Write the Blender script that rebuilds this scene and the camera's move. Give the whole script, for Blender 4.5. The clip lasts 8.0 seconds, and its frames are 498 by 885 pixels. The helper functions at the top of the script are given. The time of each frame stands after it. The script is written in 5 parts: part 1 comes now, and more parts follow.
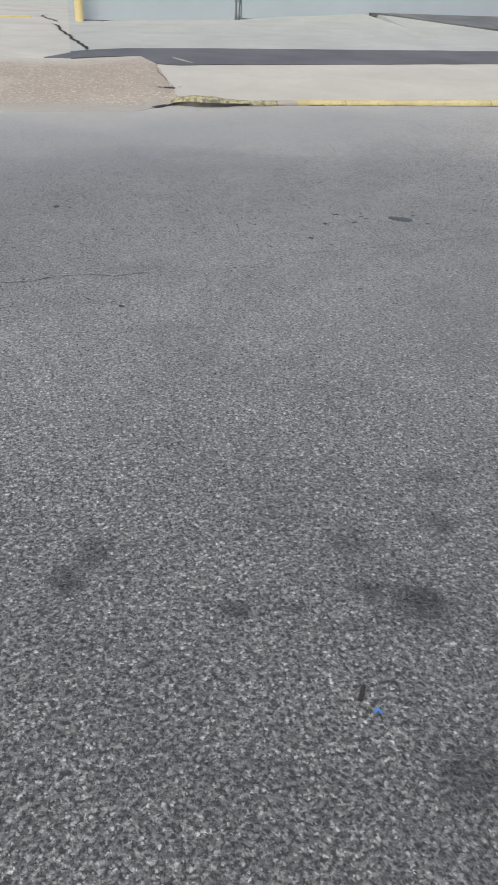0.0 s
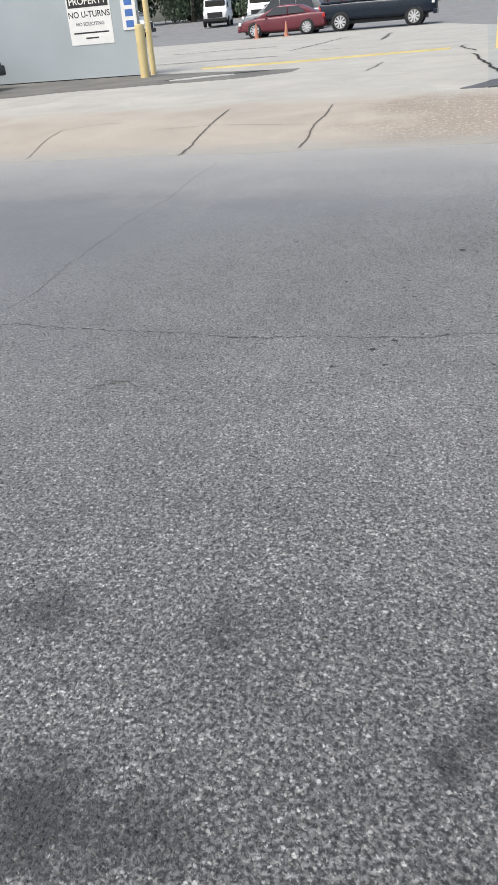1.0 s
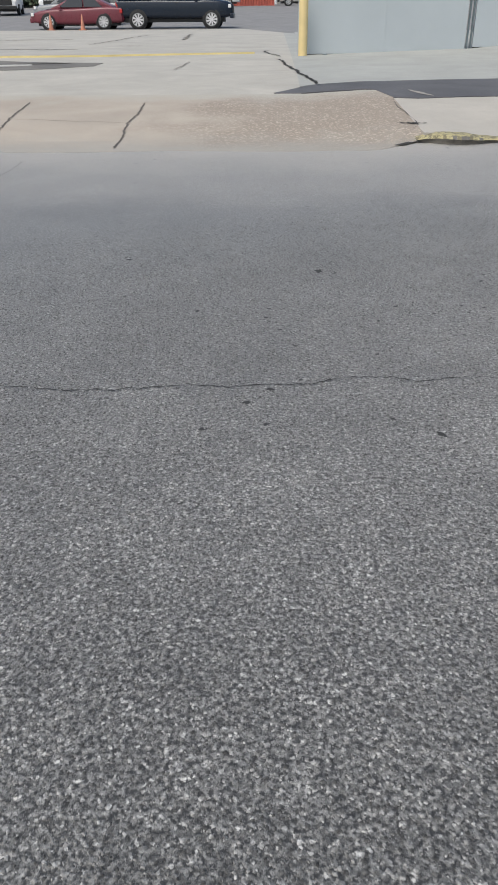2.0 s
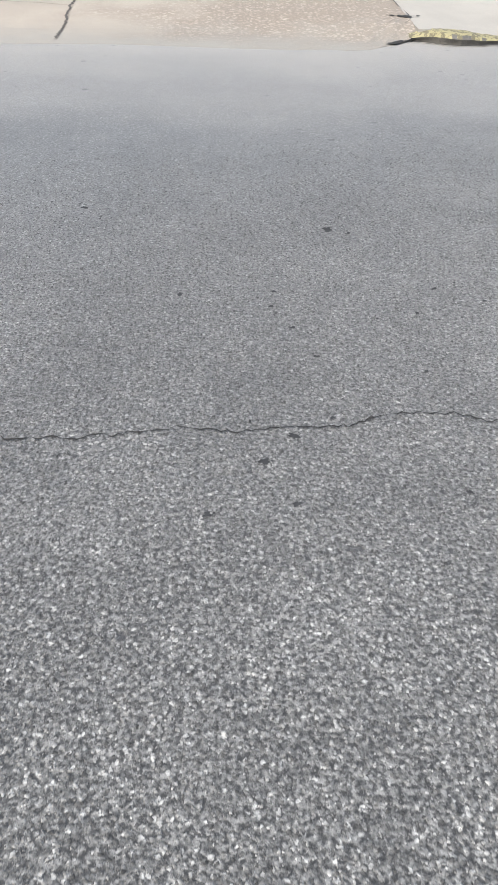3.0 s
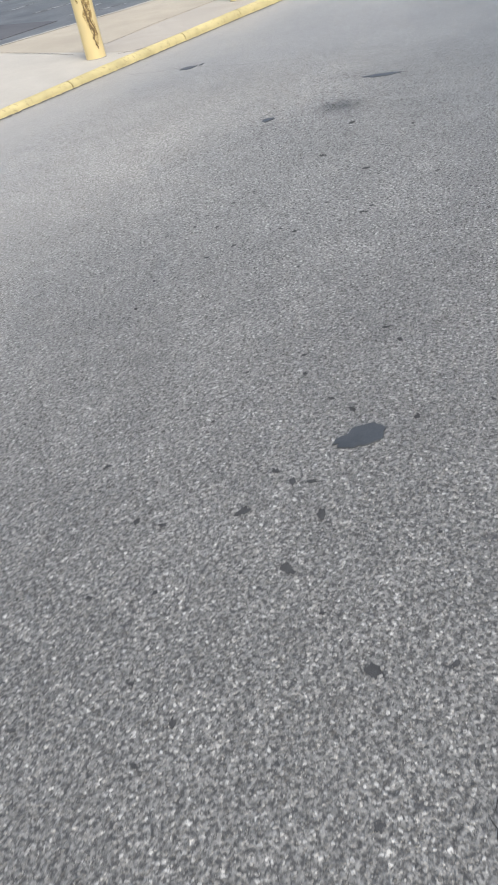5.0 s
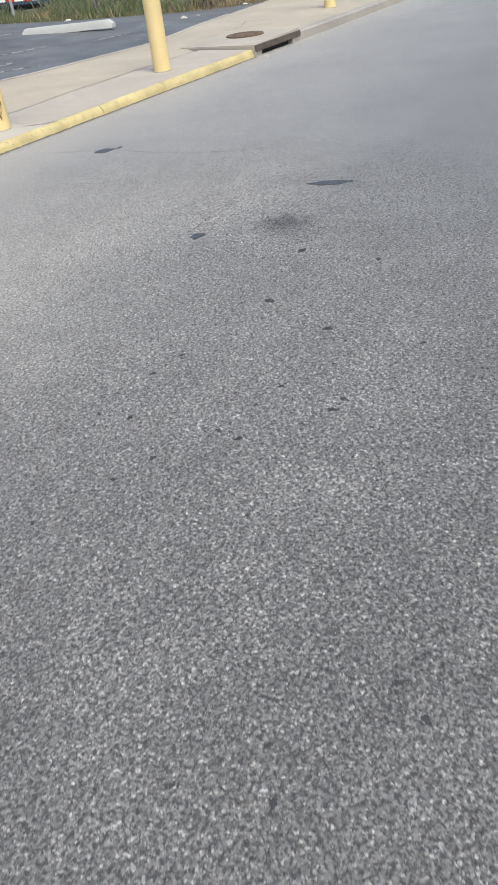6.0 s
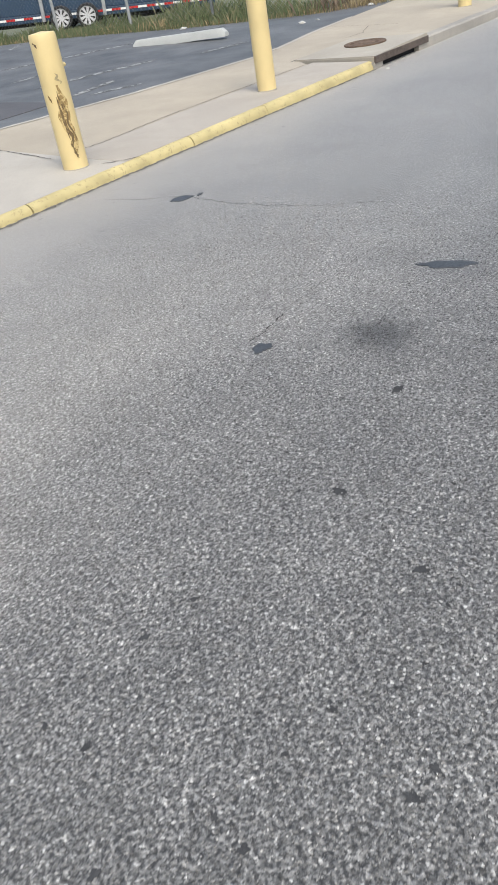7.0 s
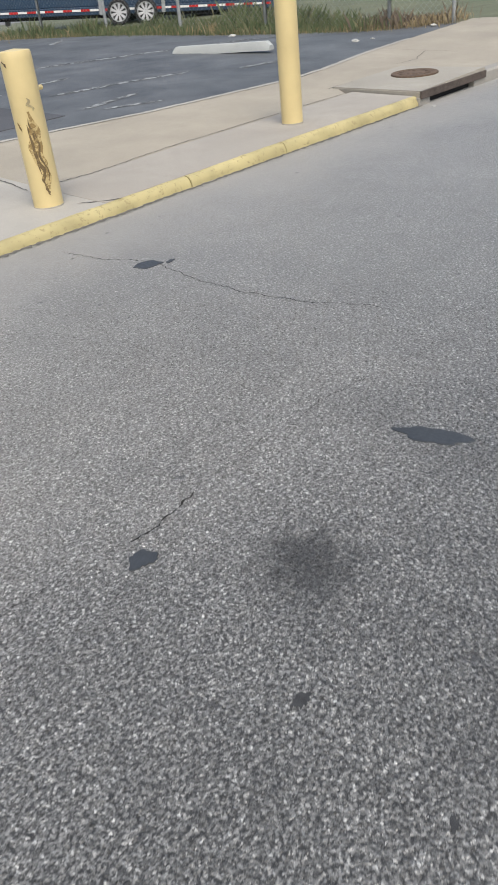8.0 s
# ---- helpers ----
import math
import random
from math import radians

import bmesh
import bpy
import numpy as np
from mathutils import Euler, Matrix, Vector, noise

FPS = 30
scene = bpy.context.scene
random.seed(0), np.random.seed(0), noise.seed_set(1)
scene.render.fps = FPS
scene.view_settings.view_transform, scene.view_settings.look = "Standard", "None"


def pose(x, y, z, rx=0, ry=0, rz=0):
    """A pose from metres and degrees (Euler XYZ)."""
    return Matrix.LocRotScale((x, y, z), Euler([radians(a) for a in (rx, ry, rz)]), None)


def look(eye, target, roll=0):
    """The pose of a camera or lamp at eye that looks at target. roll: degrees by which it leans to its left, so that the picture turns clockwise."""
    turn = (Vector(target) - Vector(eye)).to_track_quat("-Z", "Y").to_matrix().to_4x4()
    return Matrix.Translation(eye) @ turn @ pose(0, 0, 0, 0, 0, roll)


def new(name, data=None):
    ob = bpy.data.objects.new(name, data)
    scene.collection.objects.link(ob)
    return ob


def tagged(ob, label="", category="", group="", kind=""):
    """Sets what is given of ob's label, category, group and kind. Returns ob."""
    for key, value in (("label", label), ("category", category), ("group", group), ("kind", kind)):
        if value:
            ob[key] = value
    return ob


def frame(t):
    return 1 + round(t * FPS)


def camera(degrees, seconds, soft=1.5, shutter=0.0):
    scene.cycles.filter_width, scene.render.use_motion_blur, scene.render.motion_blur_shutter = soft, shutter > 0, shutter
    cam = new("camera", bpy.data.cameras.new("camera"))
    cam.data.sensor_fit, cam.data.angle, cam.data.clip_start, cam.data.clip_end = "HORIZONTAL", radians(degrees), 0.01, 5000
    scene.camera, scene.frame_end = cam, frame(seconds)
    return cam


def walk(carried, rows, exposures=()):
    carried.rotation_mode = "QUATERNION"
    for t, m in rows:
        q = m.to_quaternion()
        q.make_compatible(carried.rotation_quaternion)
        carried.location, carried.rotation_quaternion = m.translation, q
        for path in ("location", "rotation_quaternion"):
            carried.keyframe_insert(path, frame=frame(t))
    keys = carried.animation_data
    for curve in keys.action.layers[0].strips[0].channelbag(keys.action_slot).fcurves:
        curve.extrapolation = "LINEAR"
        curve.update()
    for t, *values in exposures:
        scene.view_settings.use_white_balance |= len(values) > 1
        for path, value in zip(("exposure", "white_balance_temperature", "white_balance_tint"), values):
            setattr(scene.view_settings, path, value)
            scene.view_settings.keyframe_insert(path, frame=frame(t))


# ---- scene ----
cam = camera(37.15, 8.0, soft=1.5, shutter=0.09)
EXPOSURES = [(t, s, 6500, 7) for t, s in ((0, .3), (.5, .26), (.7, .16), (1, .55), (1.2, .66), (1.3, .46), (1.5, .12), (1.7, .12), (2.8, .68), (3.5, .83), (4.2, .57), (5.5, .67), (6, .58), (6.5, .54), (7, .56), (7.5, .22), (8, .3))]
PATH = [
    (0, (-0.853, 0.145, 1.125), (-0.472, 1.807, 0.08), 2.1),
    (0.3, (-0.876, 0.244, 1.117), (-0.753, 1.959, 0.096), -0.6),
    (0.5, (-0.88, 0.343, 1.128), (-1.029, 2.069, 0.129), -3.6),
    (0.7, (-0.906, 0.421, 1.132), (-1.309, 2.116, 0.149), -5.6),
    (1, (-0.986, 0.537, 1.128), (-1.522, 2.202, 0.157), -4.9),
    (1.2, (-1.051, 0.609, 1.122), (-1.311, 2.355, 0.181), -1.9),
    (1.3, (-1.077, 0.654, 1.125), (-1.149, 2.431, 0.21), 0.5),
    (1.5, (-1.112, 0.757, 1.113), (-1.088, 2.532, 0.191), -0.0),
    (1.7, (-1.152, 0.897, 1.08), (-1.267, 2.662, 0.147), -1.6),
    (2.8, (-1.439, 1.767, 1.061), (-1.249, 3.365, -0.127), 5.5),
    (3, (-1.422, 1.922, 1.074), (-1.349, 3.512, -0.137), 1.9),
    (3.5, (-1.487, 2.318, 1.076), (-1.266, 3.896, -0.132), 3.3),
    (3.8, (-1.431, 2.571, 1.121), (-0.73, 4.035, -0.047), 3.8),
    (4, (-1.243, 2.707, 1.119), (-0.336, 4.067, -0.034), -3.9),
    (4.2, (-1.086, 2.887, 1.125), (-0.128, 4.214, -0.025), -8.0),
    (5.3, (-0.147, 3.713, 1.162), (1.233, 4.575, 0.0), -8.5),
    (5.5, (0.025, 3.857, 1.17), (1.436, 4.697, 0.029), -3.3),
    (6, (0.585, 4.118, 1.211), (2.013, 4.978, 0.106), -7.8),
    (6.5, (1.16, 4.332, 1.245), (2.467, 5.395, 0.167), -10.5),
    (7, (1.718, 4.53, 1.269), (2.987, 5.64, 0.194), -10.5),
    (7.5, (2.354, 4.601, 1.285), (3.619, 5.703, 0.196), -12.9),
    (8, (2.889, 4.843, 1.34), (4.099, 6.026, 0.274), -6.6),
]
walk(cam, [(t, look(eye, target, roll)) for t, eye, target, roll in PATH], EXPOSURES)

# ---- world and light ----
world = bpy.data.worlds.new("overcast_sky")
scene.world = world
world.use_nodes = True
wn = world.node_tree.nodes
sky = wn.new("ShaderNodeTexSky")
sky.sky_type, sky.sun_disc = "NISHITA", False
sky.sun_elevation, sky.sun_rotation = radians(52), radians(215)
sky.air_density, sky.dust_density, sky.ozone_density = 1.0, 4.0, 1.0
wn["Background"].inputs["Strength"].default_value = 0.15
world.node_tree.links.new(sky.outputs["Color"], wn["Background"].inputs["Color"])

sun_data = bpy.data.lights.new("sun", "SUN")
sun_data.energy, sun_data.angle, sun_data.color = 1.5, radians(25), (1.0, 0.985, 0.955)
sun = new("sun", sun_data)
sun.matrix_world = look((0, 0, 60), (14, 20, 0))

# ---- heights of the ground: the road is level, the land behind the kerb rises ----
LEFT = [(-400, 0), (9.15, 0), (9.9, .08), (11.3, .165), (12.2, .20), (14.2, .30), (17.8, .36), (19.4, .39), (30, .53), (45, .70), (60, 1.25), (85, 2.2), (120, 3.2), (2000, 3.4)]
RIGHT = [(-400, 0), (8.99, 0), (9.0, .086), (9.6, .11), (11.3, .21), (12.2, .25), (14.2, .33), (17.8, .38), (19.4, .41), (30, .53), (45, .70), (60, 1.25), (85, 2.2), (120, 3.2), (2000, 3.4)]


def kerb_y(x):
    """Where the kerb's face stands: it steps back from the broken nose at the drive."""
    return 9.0 + 0.10 * min(max((x - 1.0) / 0.7, 0), 1)


def height(x, y, side=None):
    """Land height; side: True for the walk's side, False for the drive's, None for the land that passes from one to the other."""
    lo = float(np.interp(y, [p[0] for p in LEFT], [p[1] for p in LEFT]))
    hi = float(np.interp(y, [p[0] for p in RIGHT], [p[1] for p in RIGHT]))
    if 9 <= y < 10.6:
        hi -= 0.050 * float(np.interp(x, [0.5, 1.0, 3.0, 5.6, 8.5], [0, 1, .9, .4, 0])) * (10.6 - y) / 1.6
    if side is None:
        w = min(max(x + 1.0, 0), 1) * min(max((y - 9.0) / 0.3, 0), 1)
    else:
        w = 1.0 if side else 0.0
    z = lo + (hi - lo) * w
    if 14 < y < 60 and x > -0.6:
        z += 0.03 * min(max(x, 0), 4) * min(max((y - 14) / 5, 0), 1) * min(max((40 - y) / 15, 0), 1)
    if 3 < x < 11 and 16.5 < y < 30:
        z += 0.16 * min((x - 3) / 3, 1) * min((y - 16.5) / 2.5, 1)
    if x > 14 and 11.8 < y < 60:
        z -= 0.06 * min(x - 14, 4) * min((y - 11.8) / 4, 1)
    return z


# ---- materials ----
def material(name, rough=0.8, metal=0.0):
    m = bpy.data.materials.new(name)
    m.use_nodes = True
    b = m.node_tree.nodes["Principled BSDF"]
    b.inputs["Roughness"].default_value, b.inputs["Metallic"].default_value = rough, metal
    return m, m.node_tree, b


class Nodes:
    """Short ways to write node trees."""

    def __init__(self, tree):
        self.t = tree
        self.pos = tree.nodes.new("ShaderNodeTexCoord").outputs["Object"]

    def add(self, kind, **inputs):
        n = self.t.nodes.new(kind)
        for key, value in inputs.items():
            self.put(n, key.replace("_", " "), value)
        return n

    def put(self, n, key, value):
        socket = n.inputs[int(key[1:])] if key[0] == "i" and key[1:].isdigit() else n.inputs[key]
        if isinstance(value, bpy.types.NodeSocket):
            self.t.links.new(value, socket)
        else:
            socket.default_value = value

    def math(self, op, a, b=0.0, clamp=False):
        n = self.add("ShaderNodeMath", i0=a, i1=b)
        n.operation, n.use_clamp = op, clamp
        return n.outputs[0]

    def noise(self, scale, detail=4.0, rough=0.55, at=None, distort=0.0):
        return self.add("ShaderNodeTexNoise", Vector=at or self.pos, Scale=scale, Detail=detail, Roughness=rough, Distortion=distort).outputs["Fac"]

    def ramp(self, value, low, high, to_low=0.0, to_high=1.0):
        n = self.add("ShaderNodeMapRange", Value=value)
        for i, v in ((1, low), (2, high), (3, to_low), (4, to_high)):
            n.inputs[i].default_value = v
        return n.outputs[0]

    def mix(self, fac, a, b, blend="MIX"):
        n = self.t.nodes.new("ShaderNodeMix")
        n.data_type, n.blend_type = "RGBA", blend
        self.put(n, "i0", fac)
        for i, v in ((6, a), (7, b)):
            if isinstance(v, bpy.types.NodeSocket):
                self.t.links.new(v, n.inputs[i])
            else:
                n.inputs[i].default_value = (*v, 1) if len(v) == 3 else v
        return n.outputs[2]

    def bump(self, value, strength, distance, shader, before=None):
        n = self.add("ShaderNodeBump", Height=value, Strength=strength, Distance=distance)
        if before is not None:
            self.t.links.new(before, n.inputs["Normal"])
        self.t.links.new(n.outputs[0], shader.inputs["Normal"])
        return n.outputs[0]


def flat_colour(name, colour, rough=0.6, metal=0.0, vary=0.12, scale=6.0, bump=0.0):
    """Paint, plastic or metal with faint dirt and unevenness."""
    m, t, b = material(name, rough, metal)
    n = Nodes(t)
    dirt = n.ramp(n.noise(scale, 5), 0.3, 0.75)
    dark = [c * (1 - vary) for c in colour]
    light = [min(c * (1 + vary), 1) for c in colour]
    t.links.new(n.mix(dirt, dark, light), b.inputs["Base Color"])
    t.links.new(n.ramp(n.noise(scale * 5, 3), 0.3, 0.7, rough * 0.85, min(rough * 1.15, 1)), b.inputs["Roughness"])
    if bump:
        n.bump(n.noise(scale * 12, 4), bump, 0.004, b)
    return m


def aggregate(n, chip, matrix, stone_dark, stone_light, share=0.45):
    """Stone chips packed in a darker binder: colour and relief."""
    wob = n.add("ShaderNodeTexNoise", Vector=n.pos, Scale=chip * 1.1, Detail=2.0)
    warp = n.add("ShaderNodeVectorMath", i0=wob.outputs["Color"], i1=(1.5 / chip, 1.5 / chip, 0.0))
    warp.operation = "MULTIPLY"
    at = n.add("ShaderNodeVectorMath", i0=n.pos, i1=warp.outputs[0]).outputs[0]
    v = n.add("ShaderNodeTexVoronoi", Vector=at, Scale=chip, Randomness=1.0)
    w = n.add("ShaderNodeTexVoronoi", Vector=at, Scale=chip * 2.3, Randomness=1.0)
    sep = n.add("ShaderNodeSeparateColor", Color=v.outputs["Color"])
    sep2 = n.add("ShaderNodeSeparateColor", Color=w.outputs["Color"])
    size = n.ramp(sep.outputs[1], 0, 1, 0.30, 0.60)
    inside = n.ramp(n.math("SUBTRACT", size, v.outputs["Distance"]), -0.04, 0.16)
    shows = n.ramp(sep.outputs[0], 1 - share - 0.1, 1 - share + 0.1)
    big = n.math("MULTIPLY", inside, shows)
    inside2 = n.ramp(n.math("SUBTRACT", 0.52, w.outputs["Distance"]), -0.02, 0.2)
    small = n.math("MULTIPLY", inside2, n.ramp(sep2.outputs[0], 0.35, 0.6))
    stone = n.mix(sep.outputs[2], stone_dark, stone_light)
    stone2 = n.mix(sep2.outputs[2], [c * 0.7 for c in stone_dark], [c * 0.8 for c in stone_light])
    colour = n.mix(small, matrix, stone2)
    colour = n.mix(big, colour, stone)
    relief = n.math("MAXIMUM", big, n.math("MULTIPLY", small, 0.6))
    return colour, relief


# soft oil stains on the road: x, y, radius, strength
STAINS = [(-.96, 1.42, .055, .55), (-.61, 1.27, .05, .5), (-.21, 1.23, .085, .55), (-.89, 1.52, .06, .3), (-.30, 1.45, .08, .3),
          (-.05, 1.48, .07, .4), (-.44, 1.62, .06, .22), (-.31, 1.28, .05, .45), (.02, 1.68, .05, .35), (-.48, 1.25, .03, .35),
          (-1.87, 1.65, .13, .4), (-1.64, 1.17, .19, .62), (-1.42, 1.19, .12, .4), (-1.44, 1.66, .09, .3), (-.29, .82, .08, .4),
          (-.90, 1.51, .06, .25), (4.04, 5.80, .19, .48), (4.07, 5.86, .11, .22)]


def road_tone(n):
    """Wear, oil, dust and painted-in steep-view dimming on the road: a brightness factor, the share of dust, and the
    place of the dust's edge.
    """
    sep = n.add("ShaderNodeSeparateXYZ", Vector=n.pos)
    broad = n.ramp(n.noise(0.45, 4), 0.3, 0.7, 0.86, 1.12)
    patches = n.ramp(n.noise(2.6, 5, 0.6), 0.3, 0.7, 0.84, 1.14)
    # a lane swept clean by tyres shows its stones best
    lane = n.ramp(n.math("ABSOLUTE", n.math("SUBTRACT", n.math("ADD", sep.outputs["Y"], n.ramp(n.noise(1.1, 3), 0.2, 0.8, -0.3, 0.3)), 2.5)), 0.4, 1.1, 1.0, 0.0)
    lane = n.math("MULTIPLY", lane, n.ramp(sep.outputs["X"], 0.2, 1.2, 1.0, 0.0))
    # beyond it, the standing lane and the stretch by the bollards have lost most of their fines
    bare = n.math("MAXIMUM", n.ramp(sep.outputs["Y"], 1.7, 2.5, 1.0, 0.0), n.ramp(sep.outputs["X"], 1.2, 2.4))
    clumps = n.math("POWER", n.ramp(n.noise(74, 2.5, 0.6), 0.37, 0.63, 0.64, 1.36), n.math("ADD", n.math("MULTIPLY", lane, 0.4), n.math("ADD", n.math("MULTIPLY", bare, 0.7), 1.0)))
    mid = n.math("MULTIPLY", n.ramp(n.noise(14, 4), 0.3, 0.7, 0.86, 1.12), clumps)
    swept = n.math("ADD", n.math("MULTIPLY", lane, 0.09), 1.0)
    tone = n.math("MULTIPLY", n.math("MULTIPLY", n.math("MULTIPLY", broad, patches), mid), swept)
    ydirt = n.math("ADD", sep.outputs["Y"], n.ramp(n.noise(0.9, 5, 0.6), 0.2, 0.8, -0.5, 0.5))
    # the swept-up dust by the gutter ends in a rather sharp line beside the drive and thins out along the kerb
    beside = n.ramp(sep.outputs["X"], 1.5, 4.5, 1.0, 0.25)
    rim = n.math("MULTIPLY", n.ramp(ydirt, 6.05, 6.65), beside)
    dusty = n.math("ADD", n.math("MULTIPLY", rim, 0.20), n.math("MULTIPLY", n.ramp(ydirt, 5.6, 7.8), 0.20))
    paler = n.math("ADD", n.ramp(ydirt, 5.6, 7.8, 1.0, 1.22), n.math("MULTIPLY", rim, 0.10))
    edge = n.ramp(n.math("ADD", ydirt, n.ramp(sep.outputs["X"], -1.0, 1.0, 0.0, -0.6)), 7.3, 8.6, 0.0, 0.60)
    dusty = n.math("ADD", dusty, edge, True)
    # oil on the near standing lane, plus the dimness of steep views put into its colour, and a darker worn wheel band
    # further out
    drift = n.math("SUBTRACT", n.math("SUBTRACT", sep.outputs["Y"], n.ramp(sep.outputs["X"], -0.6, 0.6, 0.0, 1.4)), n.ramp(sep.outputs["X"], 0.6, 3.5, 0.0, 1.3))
    # the painted dimming fades out away from the walked line
    oil_and_dimming = n.ramp(n.math("ADD", drift, n.ramp(n.noise(1.3, 4), 0.2, 0.8, -0.6, 0.6)), 0.5, 3.1, 0.76, 1.09)
    worn = n.ramp(sep.outputs["X"], -0.8, 0.8, 0.89, 0.97)
    band = n.math("ADD", worn, n.ramp(n.math("ABSOLUTE", n.math("SUBTRACT", ydirt, 5.1)), 0.5, 1.4, 0.0, 0.07))
    tone = n.math("MULTIPLY", n.math("MULTIPLY", n.math("MULTIPLY", tone, oil_and_dimming), band), paler)
    for x, y, r, k in STAINS:
        off = n.add("ShaderNodeVectorMath", i0=n.pos, i1=(x, y, 0.0))
        off.operation = "DISTANCE"
        spread = n.math("ADD", off.outputs["Value"], n.ramp(n.noise(22, 3), 0.3, 0.7, -r * 0.3, r * 0.3))
        mask = n.add("ShaderNodeMapRange", Value=spread)
        mask.interpolation_type = "SMOOTHSTEP"
        for i, v in ((1, r * 0.15), (2, r * 1.15), (3, 1 - min(k * 1.5, .82)), (4, 1.0)):
            mask.inputs[i].default_value = v
        tone = n.math("MULTIPLY", tone, mask.outputs[0])
    return tone, dusty, sep, bare


def toned(n, colour, tone):
    out = n.add("ShaderNodeVectorMath", i0=colour)
    out.operation = "SCALE"
    n.put(out, "Scale", tone)
    return out.outputs[0]


def road_material():
    m, t, b = material("worn_asphalt", 0.9)
    n = Nodes(t)
    # packed chips: soft fine mottle first, then crisper single stones over it
    mottle = n.noise(106, 2.0, 0.55)
    colour = n.mix(n.ramp(mottle, 0.43, 0.58), (.016, .0159, .0157), (.178, .176, .167))
    chips, relief = aggregate(n, 118.0, (.018, .0178, .0174), (.070, .0693, .0665), (.43, .424, .402), 0.60)
    colour = n.mix(n.ramp(relief, 0.0, 1.0, 0.08, 0.86), colour, chips)
    relief = n.math("ADD", n.math("MULTIPLY", relief, 0.6), mottle)
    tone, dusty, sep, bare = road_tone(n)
    # grey grit fills the texture away from the standing lane
    grit = n.math("MULTIPLY", n.ramp(sep.outputs["Y"], 1.8, 3.0, 0.0, 0.20), n.ramp(bare, 0.0, 1.0, 1.0, 0.35))
    colour = n.mix(grit, colour, (.118, .1155, .108))
    # small pits where single stones have come out
    pit = n.add("ShaderNodeTexVoronoi", Vector=n.pos, Scale=7.0, Randomness=1.0)
    psep = n.add("ShaderNodeSeparateColor", Color=pit.outputs["Color"])
    psize = n.ramp(psep.outputs[0], 0.35, 1.0, 0.0, 0.15)
    pdist = n.math("ADD", pit.outputs["Distance"], n.ramp(n.noise(60, 2), 0.3, 0.7, -0.05, 0.05))
    pits = n.ramp(n.math("SUBTRACT", psize, pdist), -0.01, 0.05)
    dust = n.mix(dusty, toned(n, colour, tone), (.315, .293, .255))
    dust = n.mix(n.math("MULTIPLY", pits, 0.85), dust, (.036, .036, .037))
    t.links.new(dust, b.inputs["Base Color"])
    b.inputs["Specular IOR Level"].default_value = 0.7
    b.inputs["Roughness"].default_value = 0.6
    b.inputs["Sheen Weight"].default_value = 0.28
    b.inputs["Sheen Roughness"].default_value = 0.45
    rel = n.math("SUBTRACT", relief, n.math("MULTIPLY", pits, 1.5))
    n.bump(rel, 0.8, 0.004, b)
    return m


def chip_material():
    """Bare stone of the road's chips: pale limestone among dark traprock, each chip its own shade."""
    m, t, b = material("road_stone_chip", 0.7)
    n = Nodes(t)
    r = t.nodes.new("ShaderNodeNewGeometry").outputs["Random Per Island"]
    colour = n.mix(n.ramp(r, 0.0, 0.36), (.040, .0397, .039), (.088, .087, .0842))
    colour = n.mix(n.ramp(r, 0.36, 0.46), colour, (.185, .183, .175))
    colour = n.mix(n.ramp(r, 0.50, 1.0), colour, (.30, .296, .282))
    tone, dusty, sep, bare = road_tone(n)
    # grey grit dulls the stones away from the swept lane
    grit = n.math("MULTIPLY", n.ramp(sep.outputs["Y"], 2.2, 3.4, 0.0, 0.30), n.ramp(bare, 0.0, 1.0, 1.0, 0.2))
    colour = n.mix(grit, colour, (.128, .127, .121))
    grain = n.ramp(n.noise(420, 3), 0.3, 0.7, 0.8, 1.2)
    colour = toned(n, colour, n.math("MULTIPLY", tone, grain))
    t.links.new(n.mix(dusty, colour, (.315, .293, .255)), b.inputs["Base Color"])
    n.bump(n.noise(300, 3), 0.4, 0.001, b)
    return m


def concrete(name, light, dark, speck=0.1, chip=0.0, bump=0.35, rough=0.85):
    m, t, b = material(name, rough)
    n = Nodes(t)
    stains = n.ramp(n.noise(1.1, 6, 0.6, distort=0.4), 0.32, 0.7)
    colour = n.mix(stains, dark, light)
    blotch = n.ramp(n.noise(5.5, 5, 0.65), 0.42, 0.72, 0.0, 0.5)
    colour = n.mix(blotch, colour, [c * 0.82 for c in light])
    fine = n.ramp(n.noise(140, 3), 0.3, 0.7, 1 - speck, 1 + speck)
    scaled = n.add("ShaderNodeVectorMath", i0=colour)
    scaled.operation = "SCALE"
    n.put(scaled, "Scale", fine)
    out, rel = scaled.outputs[0], n.noise(60, 5)
    if chip:
        stones, relief = aggregate(n, chip, dark, [c * 0.75 for c in light], [min(c * 1.35, .8) for c in light], 0.6)
        worn = n.ramp(n.noise(0.55, 5), 0.42, 0.6, 0.15, 0.85)
        out = n.mix(worn, out, stones)
        rel = n.math("ADD", rel, relief)
    t.links.new(out, b.inputs["Base Color"])
    n.bump(rel, bump, 0.004, b)
    return m


